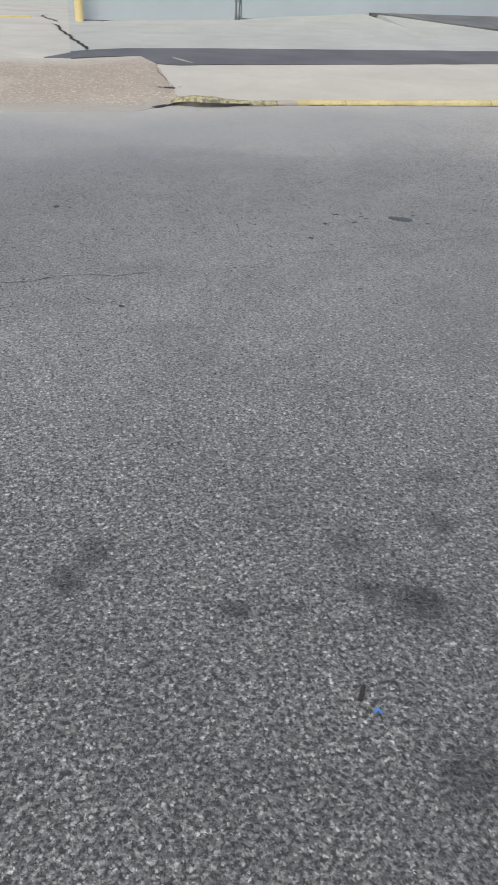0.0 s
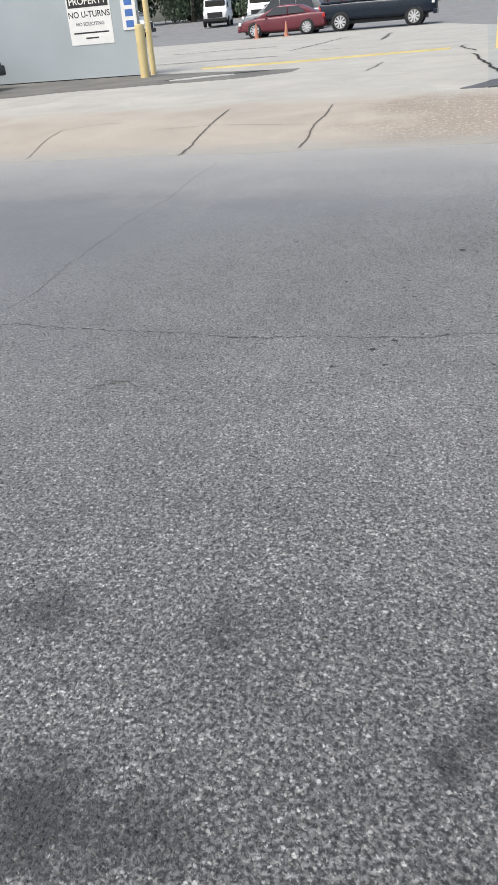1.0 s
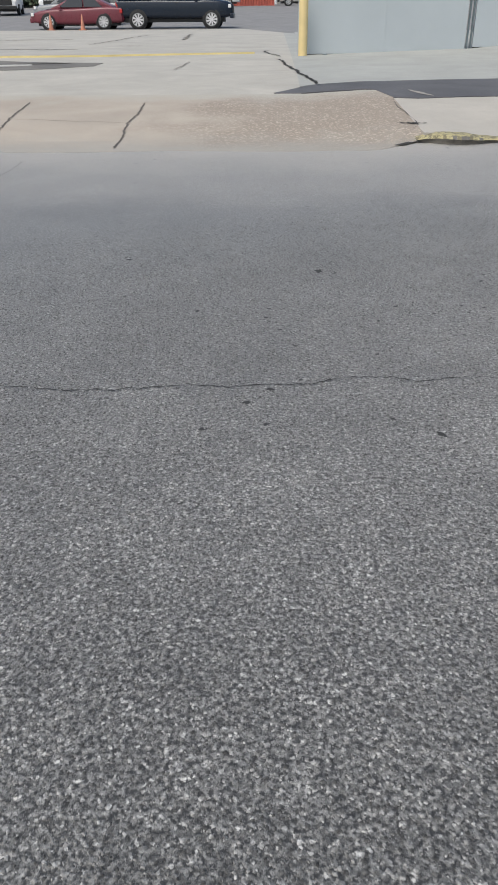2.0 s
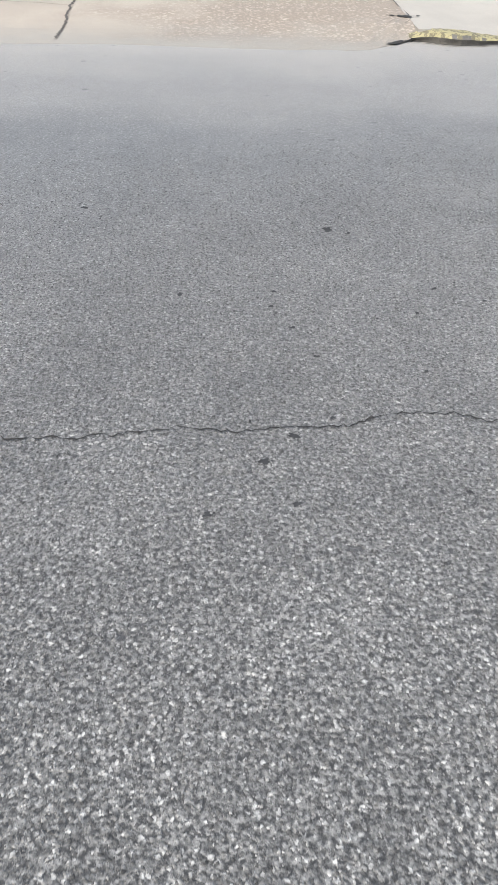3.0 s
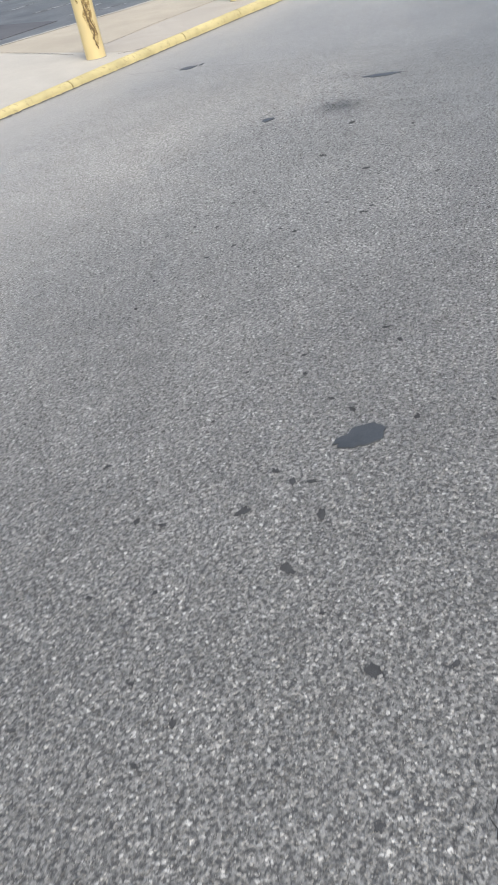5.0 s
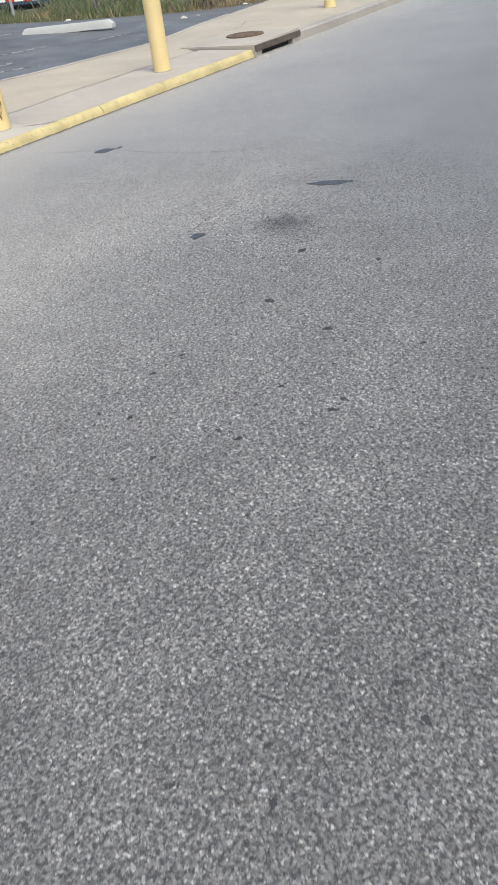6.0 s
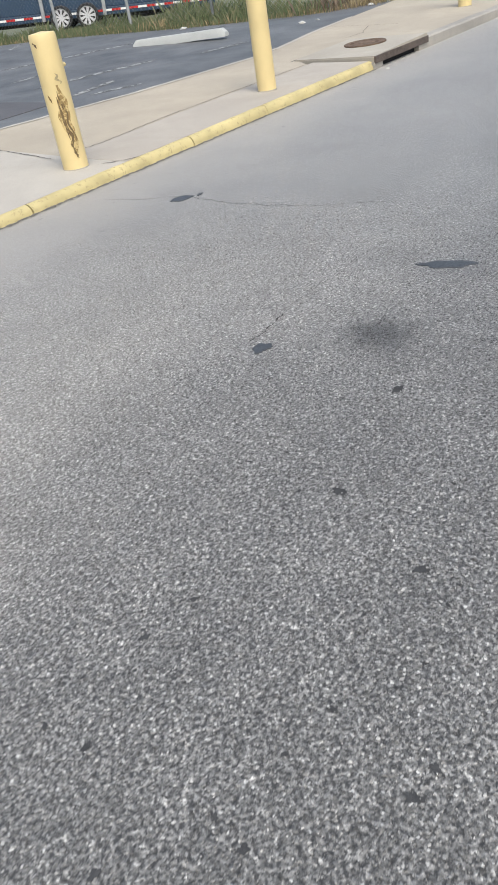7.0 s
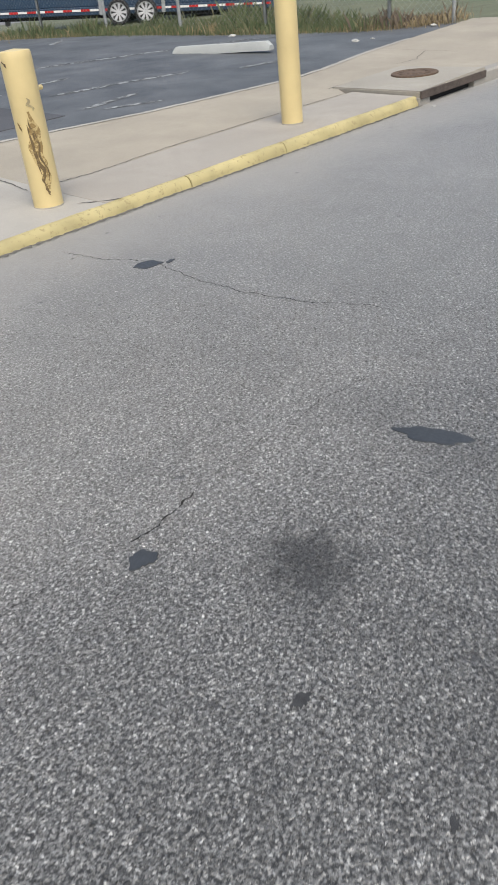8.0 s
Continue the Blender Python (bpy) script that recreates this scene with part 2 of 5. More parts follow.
def apron_material():
    """Brownish slab with a stretch of bare stones, fading into road dust at its foot."""
    m, t, b = material("weathered_apron_concrete", 0.88)
    n = Nodes(t)
    sep = n.add("ShaderNodeSeparateXYZ", Vector=n.pos)
    stains = n.ramp(n.noise(0.8, 6, 0.6, distort=0.5), 0.32, 0.7)
    colour = n.mix(stains, (.315, .275, .227), (.400, .354, .296))
    warm = n.ramp(n.noise(0.5, 5), 0.4, 0.65)
    colour = n.mix(n.math("MULTIPLY", warm, 0.6), colour, (.362, .315, .257))
    stones, relief = aggregate(n, 30.0, (.235, .195, .156), (.335, .283, .230), (.47, .408, .338), 0.66)
    bare = n.ramp(n.math("ADD", sep.outputs["X"], n.ramp(n.noise(0.9, 5), 0.2, 0.8, -1.3, 1.3)), -2.7, -1.6)
    bare = n.math("MULTIPLY", bare, 0.8)
    colour = n.mix(bare, colour, stones)
    head = n.ramp(n.math("ADD", sep.outputs["Y"], n.ramp(n.noise(1.6, 6), 0.2, 0.8, -0.7, 0.7)), 11.2, 12.1, 0.0, 0.85)
    colour = n.mix(head, colour, (.37, .35, .305))
    foot = n.ramp(n.math("ADD", sep.outputs["Y"], n.ramp(n.noise(2.5, 6), 0.2, 0.8, -0.4, 0.4)), 8.45, 9.5, 1.0, 0.0)
    colour = n.mix(foot, colour, (.30, .283, .25))
    fine = n.ramp(n.noise(130, 3), 0.3, 0.7, 0.86, 1.14)
    scaled = n.add("ShaderNodeVectorMath", i0=colour)
    scaled.operation = "SCALE"
    n.put(scaled, "Scale", fine)
    t.links.new(scaled.outputs[0], b.inputs["Base Color"])
    n.bump(n.math("ADD", n.noise(60, 5), n.math("MULTIPLY", relief, bare)), 0.45, 0.005, b)
    return m


def worn_paint(name, colour, under, amount=0.5, scale=7.0, rough=0.55, speck=0.12):
    """Paint that has flaked off in places down to what lies under it."""
    m, t, b = material(name, rough)
    n = Nodes(t)
    flake = n.ramp(n.math("ADD", n.noise(scale, 8, 0.7), n.ramp(n.noise(scale * 6, 4), 0.3, 0.7, -0.06, 0.06)), amount, amount + 0.04)
    fade = n.ramp(n.noise(2.2, 5), 0.3, 0.7)
    paint = n.mix(fade, [c * (1 - speck) for c in colour], [min(c * (1 + speck), 1) for c in colour])
    t.links.new(n.mix(flake, paint, under), b.inputs["Base Color"])
    t.links.new(n.ramp(flake, 0, 1, rough, 0.9), b.inputs["Roughness"])
    n.bump(n.math("SUBTRACT", n.noise(45, 4), flake), 0.5, 0.003, b)
    return m


M_ROAD = road_material()
M_CHIP = chip_material()
M_GROUND = concrete("dry_earth", (.20, .18, .14), (.12, .11, .09), 0.2, bump=0.6)
M_APRON = apron_material()
M_DRIVE = concrete("old_drive_concrete", (.43, .410, .363), (.325, .310, .276), 0.1)
M_PAD = concrete("grey_pad_concrete", (.36, .365, .34), (.285, .29, .27), 0.1)
M_WALK = concrete("pale_walk_concrete", (.430, .403, .355), (.355, .331, .290), 0.09)
M_WARM = concrete("warm_walk_concrete", (.395, .360, .310), (.325, .295, .252), 0.1)
M_BEIGE = concrete("beige_walk_concrete", (.395, .350, .278), (.315, .279, .221), 0.1)
M_SLAB = concrete("inlet_slab_concrete", (.38, .35, .295), (.29, .265, .22), 0.12)
M_KERBSTONE = concrete("bare_kerb_concrete", (.36, .34, .30), (.22, .21, .19), 0.15, bump=0.6)
M_LOT = concrete("sealed_dark_asphalt", (.145, .150, .152), (.062, .066, .069), 0.3, bump=0.4, rough=0.62)
M_PATCH = concrete("dark_patch_asphalt", (.105, .105, .11), (.06, .06, .066), 0.25, bump=0.5, rough=0.8)
M_FARLOT = concrete("far_lot_asphalt", (.24, .235, .23), (.16, .158, .157), 0.15)
M_DIRT = concrete("damp_dirty_concrete", (.19, .18, .158), (.09, .086, .078), 0.2)
# fill of the cracks, also laid as painted shade at kerb nose and slab
M_CRACK_SHADE = concrete("crack_fill_and_shade", (.06, .058, .055), (.03, .029, .028), 0.3)
M_CRACK_SHADE.node_tree.nodes["Principled BSDF"].inputs["Specular IOR Level"].default_value = 0.1
M_APRONCRACK = concrete("apron_crack_fill", (.12, .105, .09), (.07, .062, .055), 0.3)
M_REPAIR = concrete("pale_repair_mortar", (.52, .51, .475), (.42, .41, .38), 0.08)
M_PIT = flat_colour("pit_dark", (.055, .056, .058), 0.95, vary=0.25, scale=40, bump=0.5)
M_PIT.node_tree.nodes["Principled BSDF"].inputs["Specular IOR Level"].default_value = 0.2
M_TAR = flat_colour("smooth_tar", (.046, .050, .055), 0.5, vary=0.2, scale=14, bump=0.3)
M_YELLOW = worn_paint("kerb_yellow", (.465, .395, .195), (.35, .29, .145), 0.57, 26.0, 0.75, 0.22)
M_NOSE = worn_paint("broken_kerb_yellow", (.34, .305, .165), (.16, .145, .095), 0.49, 16.0, 0.8)
M_POST = worn_paint("bollard_yellow", (.66, .53, .265), (.30, .23, .12), 0.74, 6.0, 0.45, 0.08)
M_STRIPE = worn_paint("stripe_yellow", (.47, .385, .155), (.34, .30, .20), 0.60, 8.0, 0.7)
M_WHITELINE = worn_paint("worn_white_line", (.30, .305, .30), (.10, .103, .105), 0.46, 9.0, 0.75)
M_WALL = flat_colour("grey_painted_steel", (.385, .43, .455), 0.5, vary=0.06, scale=0.8, bump=0.08)
M_TRIM = flat_colour("dark_grey_steel", (.11, .14, .15), 0.5, vary=0.15)
# near-black that stands in for shade inside openings and gaps
M_SHADE = flat_colour("painted_shade_black", (.012, .012, .013), 0.9)
M_RUST = flat_colour("rusty_iron", (.135, .092, .062), 0.8, 0.2, vary=0.3, scale=30, bump=0.5)
M_IRON = flat_colour("worn_iron", (.12, .095, .08), 0.65, 0.4, vary=0.3, scale=12, bump=0.4)
M_SCRAPE = flat_colour("scraped_rust", (.20, .13, .05), 0.8, vary=0.4, scale=20, bump=0.5)
M_GALV = flat_colour("galvanised_steel", (.42, .43, .43), 0.45, 0.6, vary=0.15, scale=10)
M_SIGN = flat_colour("white_sign_sheet", (.78, .78, .76), 0.4, vary=0.05)
M_BLACK = flat_colour("black_print", (.02, .02, .022), 0.5)
M_FADEDRED = flat_colour("faded_red_print", (.44, .25, .27), 0.5)
M_FIELD = concrete("weedy_ground", (.165, .17, .10), (.095, .105, .06), 0.25, bump=0.6)
M_BLUE = flat_colour("blue_print", (.06, .16, .45), 0.5)
M_GLASS, _t, _b = material("tinted_vehicle_glass", 0.06)
_b.inputs["Base Color"].default_value = (.018, .021, .024, 1)
_b.inputs["Coat Weight"].default_value = 0.3
M_TYRE = flat_colour("tyre_rubber", (.022, .022, .023), 0.85, vary=0.2, scale=20)
M_CHROME = flat_colour("bright_wheel_metal", (.66, .66, .67), 0.3, 0.35, vary=0.08)
M_LAMP = flat_colour("lamp_lens", (.78, .78, .76), 0.15, vary=0.05)
M_TAIL = flat_colour("tail_lamp_red", (.45, .03, .03), 0.2)
M_BLUEPAINT = flat_colour("dark_navy_car_paint", (.006, .013, .026), 0.25, vary=0.1)
# maroon with the haze over the rear lot mixed into the paint
M_REDPAINT = flat_colour("hazed_maroon_car_paint", (.15, .032, .045), 0.3, vary=0.1)
M_GREYPAINT = flat_colour("grey_car_paint", (.25, .26, .27), 0.3, 0.2, vary=0.1)
M_WHITEPAINT = flat_colour("white_van_paint", (.74, .75, .75), 0.35, vary=0.06)
M_BLACKPLASTIC = flat_colour("black_plastic", (.02, .02, .02), 0.6)
M_CONE = flat_colour("orange_cone", (.46, .20, .13), 0.7)
M_CONTAINER = flat_colour("red_container_steel", (.36, .085, .06), 0.6, vary=0.2, scale=1.5)
M_BROWN = flat_colour("brown_siding", (.105, .07, .062), 0.7, vary=0.12, scale=1.0)
M_CREAM = flat_colour("cream_metal_wall", (.42, .41, .37), 0.6, vary=0.12, scale=1.2)
M_SHED = flat_colour("dim_shed_grey", (.16, .17, .165), 0.7, vary=0.2, scale=1.2)
M_NAVY = flat_colour("navy_trailer_steel", (.018, .045, .085), 0.45, vary=0.2)
M_BARK = flat_colour("bark", (.10, .08, .06), 0.9, vary=0.3, scale=8, bump=0.6)


def leaf_material(name, a, b2, c):
    m, t, b = material(name, 0.65)
    n = Nodes(t)
    r = t.nodes.new("ShaderNodeNewGeometry").outputs["Random Per Island"]
    col = n.mix(n.ramp(r, 0.0, 0.6), a, b2)
    col = n.mix(n.ramp(r, 0.75, 1.0), col, c)
    t.links.new(col, b.inputs["Base Color"])
    b.inputs["Subsurface Weight"].default_value = 0.0
    return m


# greens lifted and greyed: distance haze put into the leaf colour
M_LEAF = leaf_material("hazed_tree_leaf", (.07, .105, .065), (.11, .15, .09), (.145, .18, .115))
M_GRASS = leaf_material("weed_blade", (.085, .12, .05), (.14, .165, .08), (.24, .215, .13))
M_STRAW = leaf_material("dry_weed_blade", (.22, .17, .09), (.34, .27, .15), (.42, .34, .22))


# ---- building helpers ----
def part(name, bm, mat, parent=None, label=""):
    """Links a bmesh as one mesh object under a thing or a part."""
    me = bpy.data.meshes.new(name)
    bm.to_mesh(me)
    bm.free()
    for mm in (mat if isinstance(mat, (list, tuple)) else (mat,)):
        me.materials.append(mm)
    ob = new(name, me)
    if parent is not None:
        ob.parent = parent
    if label:
        ob["label"] = label
    return ob


def smooth(ob, degrees=40):
    for p in ob.data.polygons:
        p.use_smooth = True
    ob.data.set_sharp_from_angle(angle=radians(degrees))
    return ob


def empty(name, m, label, category, group=""):
    ob = new(name)
    ob.empty_display_size = 0.2
    ob.matrix_world = m
    return tagged(ob, label, category, group)


def box(bm, lo, hi, bevel=0.0):
    lo, hi = Vector(lo), Vector(hi)
    r = bmesh.ops.create_cube(bm, size=1, matrix=Matrix.Translation((lo + hi) / 2) @ Matrix.Diagonal((*(hi - lo), 1)))
    if bevel:
        es = {e for v in r["verts"] for e in v.link_edges}
        bmesh.ops.bevel(bm, geom=list(es), offset=bevel, segments=2, affect="EDGES", profile=0.6)
    return bm


def boxes(*pairs, bevel=0.0):
    bm = bmesh.new()
    for lo, hi in pairs:
        box(bm, lo, hi, bevel)
    return bm


def lathe(bm, profile, n=20, m=Matrix()):
    """Turns (radius, z) round the z axis."""
    rings = []
    for r, z in profile:
        rings.append([bm.verts.new(m @ Vector((r * math.cos(2 * math.pi * i / n), r * math.sin(2 * math.pi * i / n), z))) for i in range(n)])
    for a, b in zip(rings, rings[1:]):
        for i in range(n):
            bm.faces.new((a[i], a[(i + 1) % n], b[(i + 1) % n], b[i]))
    bm.faces.new(rings[0][::-1])
    bm.faces.new(rings[-1])
    return bm


def rod(bm, a, b, r, n=8):
    a, b = Vector(a), Vector(b)
    d = b - a
    m = Matrix.Translation(a) @ d.to_track_quat("Z", "Y").to_matrix().to_4x4()
    return lathe(bm, [(r, 0), (r, d.length)], n, m)


def loft(bm, sections, n=20, power=4.0):
    """Joins rounded cross-sections along x: (x, z_low, z_high, half_width)."""
    rings = []
    for x, z0, z1, w in sections:
        ring = []
        for i in range(n):
            a = 2 * math.pi * (i + 0.5) / n
            c, s = math.cos(a), math.sin(a)
            ring.append(bm.verts.new((x, w * math.copysign(abs(c) ** (2 / power), c), (z0 + z1) / 2 + (z1 - z0) / 2 * math.copysign(abs(s) ** (2 / power), s))))
        rings.append(ring)
    for a, b in zip(rings, rings[1:]):
        for i in range(n):
            bm.faces.new((a[i], b[i], b[(i + 1) % n], a[(i + 1) % n]))
    bm.faces.new(rings[0])
    bm.faces.new(rings[-1][::-1])
    return bm


def wavy(x, amp, freq, seed=0.0):
    return amp * (noise.noise(Vector((x * freq, seed, 0.3))) + 0.5 * noise.noise(Vector((x * freq * 3.1, seed, 7.3))))


def strip(name, x0, x1, step, lo, hi, rows, mat, label="", category="", lift=0.0, side=None, deep=0.06, kind="structure", parent=None):
    """A sheet of ground from the edge lo(x) to the edge hi(x) that follows the land, with a turned-down rim."""
    bm = bmesh.new()
    n = max(2, int(round((x1 - x0) / step)) + 1)
    grid = []
    for x in np.linspace(x0, x1, n):
        a, b = lo(x), hi(x)
        col = []
        for j in range(rows + 1):
            y = a + (b - a) * j / rows
            col.append(bm.verts.new((x, y, height(x, y, side) + (lift(y) if callable(lift) else lift))))
        grid.append(col)
    for a, b in zip(grid, grid[1:]):
        for j in range(rows):
            bm.faces.new((a[j], b[j], b[j + 1], a[j + 1]))
    rim = [g[0] for g in grid] + grid[-1][1:] + [g[-1] for g in grid[::-1][1:]] + grid[0][::-1][1:-1]
    low = [bm.verts.new(v.co - Vector((0, 0, deep))) for v in rim]
    for i in range(len(rim)):
        k = (i + 1) % len(rim)
        bm.faces.new((rim[i], low[i], low[k], rim[k]))
    bmesh.ops.recalc_face_normals(bm, faces=bm.faces)
    ob = part(name, bm, mat, parent)
    if parent is None:
        tagged(ob, label, category, kind=kind)
    return ob


CRACK_CELLS = set()
CELL = 0.004


def ribbon(name, points, width, mat, parent, lift=0.006, jag=0.02, seed=0.0, side=None, wob=0.4, step=0.05, chip=0.0):
    """A crack or seam: a narrow, uneven band along a line on the ground."""
    bm = bmesh.new()
    line = []
    for (x0, y0), (x1, y1) in zip(points, points[1:]):
        k = max(2, int(math.hypot(x1 - x0, y1 - y0) / step))
        line += [(x0 + (x1 - x0) * i / k, y0 + (y1 - y0) * i / k) for i in range(k)]
    line.append(points[-1])
    prev = None
    for i, (x, y) in enumerate(line):
        a, b = line[max(i - 1, 0)], line[min(i + 1, len(line) - 1)]
        d = Vector((b[0] - a[0], b[1] - a[1])).normalized()
        nx, ny = -d.y, d.x
        s = i * step
        off = wavy(s, jag, 2.2, seed) + wavy(s, jag * 0.6, 9.0, seed + 3) + wavy(s, chip, 55.0, seed + 5)
        w = width * max(0.12, 1 + wob * 2 * noise.noise(Vector((s * (40 if chip else 5), seed + 11, 0)))) * min(1, (i + 0.3) / 3, (len(line) - i - 0.7) / 3 + 0.1)
        pair = []
        for e in (-0.5, 0.5):
            px, py = x + nx * (off + e * w), y + ny * (off + e * w)
            pair.append(bm.verts.new((px, py, height(px, py, side) + lift)))
        if name == "crack":
            cx, cy = round((x + nx * off) / CELL), round((y + ny * off) / CELL)
            CRACK_CELLS.update((cx + a, cy + c) for a in (-1, 0, 1) for c in (-1, 0, 1))
        if prev:
            bm.faces.new((prev[0], pair[0], pair[1], prev[1]))
        prev = pair
    bmesh.ops.recalc_face_normals(bm, faces=bm.faces)
    if sum(f.normal.z for f in bm.faces) < 0:
        bmesh.ops.reverse_faces(bm, faces=bm.faces)
    return part(name, bm, mat, parent)


def blob(name, x, y, rx, ry, turn, mat, parent, seed, thick=0.004, rough=0.35):
    """A flat, irregular patch lying on the road: tar, the dark of a pit, or mortar."""
    bm = bmesh.new()
    n, top, low = 36, [], []
    c, s = math.cos(radians(turn)), math.sin(radians(turn))
    for i in range(n):
        a = 2 * math.pi * i / n
        k = 1 + rough * (noise.noise(Vector((math.cos(a) * 1.3, math.sin(a) * 1.3, seed))) + 0.4 * noise.noise(Vector((math.cos(a) * 4, math.sin(a) * 4, seed))))
        px, py = rx * k * math.cos(a), ry * k * math.sin(a)
        wx, wy = x + px * c - py * s, y + px * s + py * c
        z = height(wx, wy)
        top.append(bm.verts.new((x + (wx - x) * 0.96, y + (wy - y) * 0.96, z + thick)))
        low.append(bm.verts.new((wx, wy, z - 0.002)))
    bm.faces.new(top)
    for i in range(n):
        bm.faces.new((low[i], low[(i + 1) % n], top[(i + 1) % n], top[i]))
    return part(name, bm, mat, parent)


# ---- the setting: ground sheets ----
def ground_sheet():
    bm = bmesh.new()
    xs = [-1500, -300, -80, -40, -20, -10, -5, -2, 0, 0.1, 0.12, 3, 6, 10, 15, 25, 40, 80, 300, 1500]
    ys = [-1500, -300, -60, -10, 8.5, 8.95, 9.9, 11.3, 12.2, 14.2, 17.8, 19.4, 25, 30, 45, 60, 85, 120, 300, 1500]
    g = [[bm.verts.new((x, y, height(x, min(y, 2000)) - 0.09)) for y in ys] for x in xs]
    for a, b in zip(g, g[1:]):
        for j in range(len(ys) - 1):
            bm.faces.new((a[j], b[j], b[j + 1], a[j + 1]))
    return tagged(part("ground", bm, M_GROUND), "dry bare earth under and around the paved surfaces", "ground", kind="structure")


ground_sheet()
road = strip("road", -90, 90, 1.5, lambda x: -24.0, lambda x: 9.13 if x > 1.5 else (9.0 if x > -0.05 else 8.75), 6, M_ROAD, "worn grey asphalt road with exposed stone chips", "road", side=False)


apron = strip("driveway_apron", -16, 0.24, 0.16, lambda x: (8.50 + wavy(x, 0.16, 0.7, 2)) if x < -0.3 else 8.5 + (x + 0.3) * 1.1,
              lambda x: 12.06 + wavy(x, 0.07, 0.9, 5), 26, M_APRON, "brownish weathered driveway apron with worn stone surface", "driveway", lift=lambda y: 0.001 + 0.005 * min(max((y - 8.6) / 0.5, 0), 1))
drive = strip("driveway", -40, -0.88, 0.6, lambda x: 12.06 + wavy(x, 0.07, 0.9, 5), lambda x: 43.5 + wavy(x, 0.5, 0.15, 8), 40, M_DRIVE,
              "pale old concrete driveway slabs with dark cracks", "driveway")
far_lot = strip("rear_lot", -90, 60, 3.0, lambda x: 43.5 + wavy(x, 0.5, 0.15, 8) if x < -0.5 else 30.0, lambda x: 118.0, 30, M_FARLOT,
                "faded grey asphalt parking lot behind the gate", "parking lot", side=False, lift=-0.004)
pad = strip("wall_pad", -0.88, 8.6, 0.3, lambda x: float(np.interp(x, [-0.88, 1.7, 8.6], [12.9, 13.2, 13.9])),
            lambda x: float(np.interp(x, [6.0, 8.6], [19.6, 17.2])) if x > 6.0 else (43.4 if x < 0 else 30.0), 24, M_PAD, "grey concrete pad in front of the steel wall", "pavement")
patch = strip("asphalt_strip", -1.25, 8.0, 0.15,
              lambda x: float(np.interp(x, [-1.25, -0.2, 0.10, 0.2, 0.45, 1.4, 6.0, 8.0], [12.15, 12.12, 12.08, 11.35, 11.24, 11.38, 12.0, 12.0])) + wavy(x, 0.03, 2, 1),
              lambda x: float(np.interp(x, [-1.25, -0.75, 1.7, 6.5, 8.0], [12.2, 12.92, 13.22, 13.65, 13.8])) + wavy(x, 0.03, 2, 9), 12, M_PATCH,
              "dark asphalt repair strip across the walkway", "pavement", lift=0.009, deep=0.02)
walk_pale = strip("sidewalk", 0.24, 6.15, 0.12, lambda x: kerb_y(x) + 0.055, lambda x: float(np.interp(x, [0.24, 0.3, 1.4, 6.15], [11.32, 11.34, 11.45, 12.05])), 14, M_WALK,
                  "pale smooth concrete sidewalk behind the yellow kerb", "sidewalk", side=True)
walk_front = strip("sidewalk_strip", 6.15, 10.32, 0.3, lambda x: kerb_y(x) + 0.055, lambda x: 9.9 + wavy(x, 0.03, 1.5, 4), 6, M_WARM,
                   "pale concrete strip between the kerb and the beige walk", "sidewalk", side=True, lift=0.002)
walk_beige = strip("sidewalk_beige", 6.15, 17.5, 0.25, lambda x: 9.9 + wavy(x, 0.03, 1.5, 4) if x < 10.35 else 10.2,
                   lambda x: float(np.interp(x, [6.15, 8.5, 11, 13, 17.5], [11.75, 11.3, 11.1, 11.5, 12.1])), 10, M_BEIGE,
                   "beige concrete sidewalk beside the dark lot", "sidewalk", side=True)
walk_far = strip("sidewalk_far", 11.80, 60, 0.5, lambda x: 9.10, lambda x: 10.2 if x < 17.4 else 11.6, 6, M_BEIGE, "beige concrete sidewalk past the storm drain", "sidewalk", side=True, lift=0.02)
lot = strip("dark_lot", 6.16, 16.6, 0.3, lambda x: float(np.interp(x, [6.15, 8.5, 11, 13, 17.5], [11.7, 11.26, 11.06, 11.46, 12.06])),
            lambda x: float(np.interp(x, [6.15, 6.9, 8.4, 8.7, 16.6], [12.2, 13.8, 17.4, 30, 30])), 24, M_LOT,
            "dark sealed asphalt parking lot with worn white lines", "parking lot", side=True, lift=0.002)
lot_corner = strip("dark_lot_corner", 6.1, 10.4, 0.2, lambda x: float(np.interp(x, [6.0, 8.6], [19.35, 16.9])), lambda x: 19.5, 10, M_LOT, "dark sealed asphalt at the foot of the wall", "parking lot", side=True, lift=0.03)
lot_far = strip("field_beyond_fence", 16.6, 60, 1.0, lambda x: 11.62, lambda x: 40.0, 18, M_FIELD, "olive weedy ground beyond the wire fence", "ground", side=True, lift=0.0)
dirt = strip("dirty_margin", -24, -4.6, 0.2, lambda x: float(np.interp(x, [-24, -12, -9, -6.2, -3.6], [13.2, 13.5, 15.2, 15.5, 16.9])) + wavy(x, 0.25, 0.8, 3),
             lambda x: 18.55 if x < -8.6 else float(np.interp(x, [-8.6, -6.2, -3.6], [18.9, 17.7, 17.1])) + wavy(x, 0.2, 1.1, 6), 8, M_DIRT, "damp dirty concrete along the foot of the wall", "pavement", side=False, lift=0.006, deep=0.02)

# ---- cracks and seams, as thin recess-dark bands on their slabs ----
CRACK_SIDE = [(-3.2, 3.58), (-3.17, 3.8), (-3.25, 4.51), (-3.3, 4.87), (-3.33, 6.29), (-3.46, 7.98)]
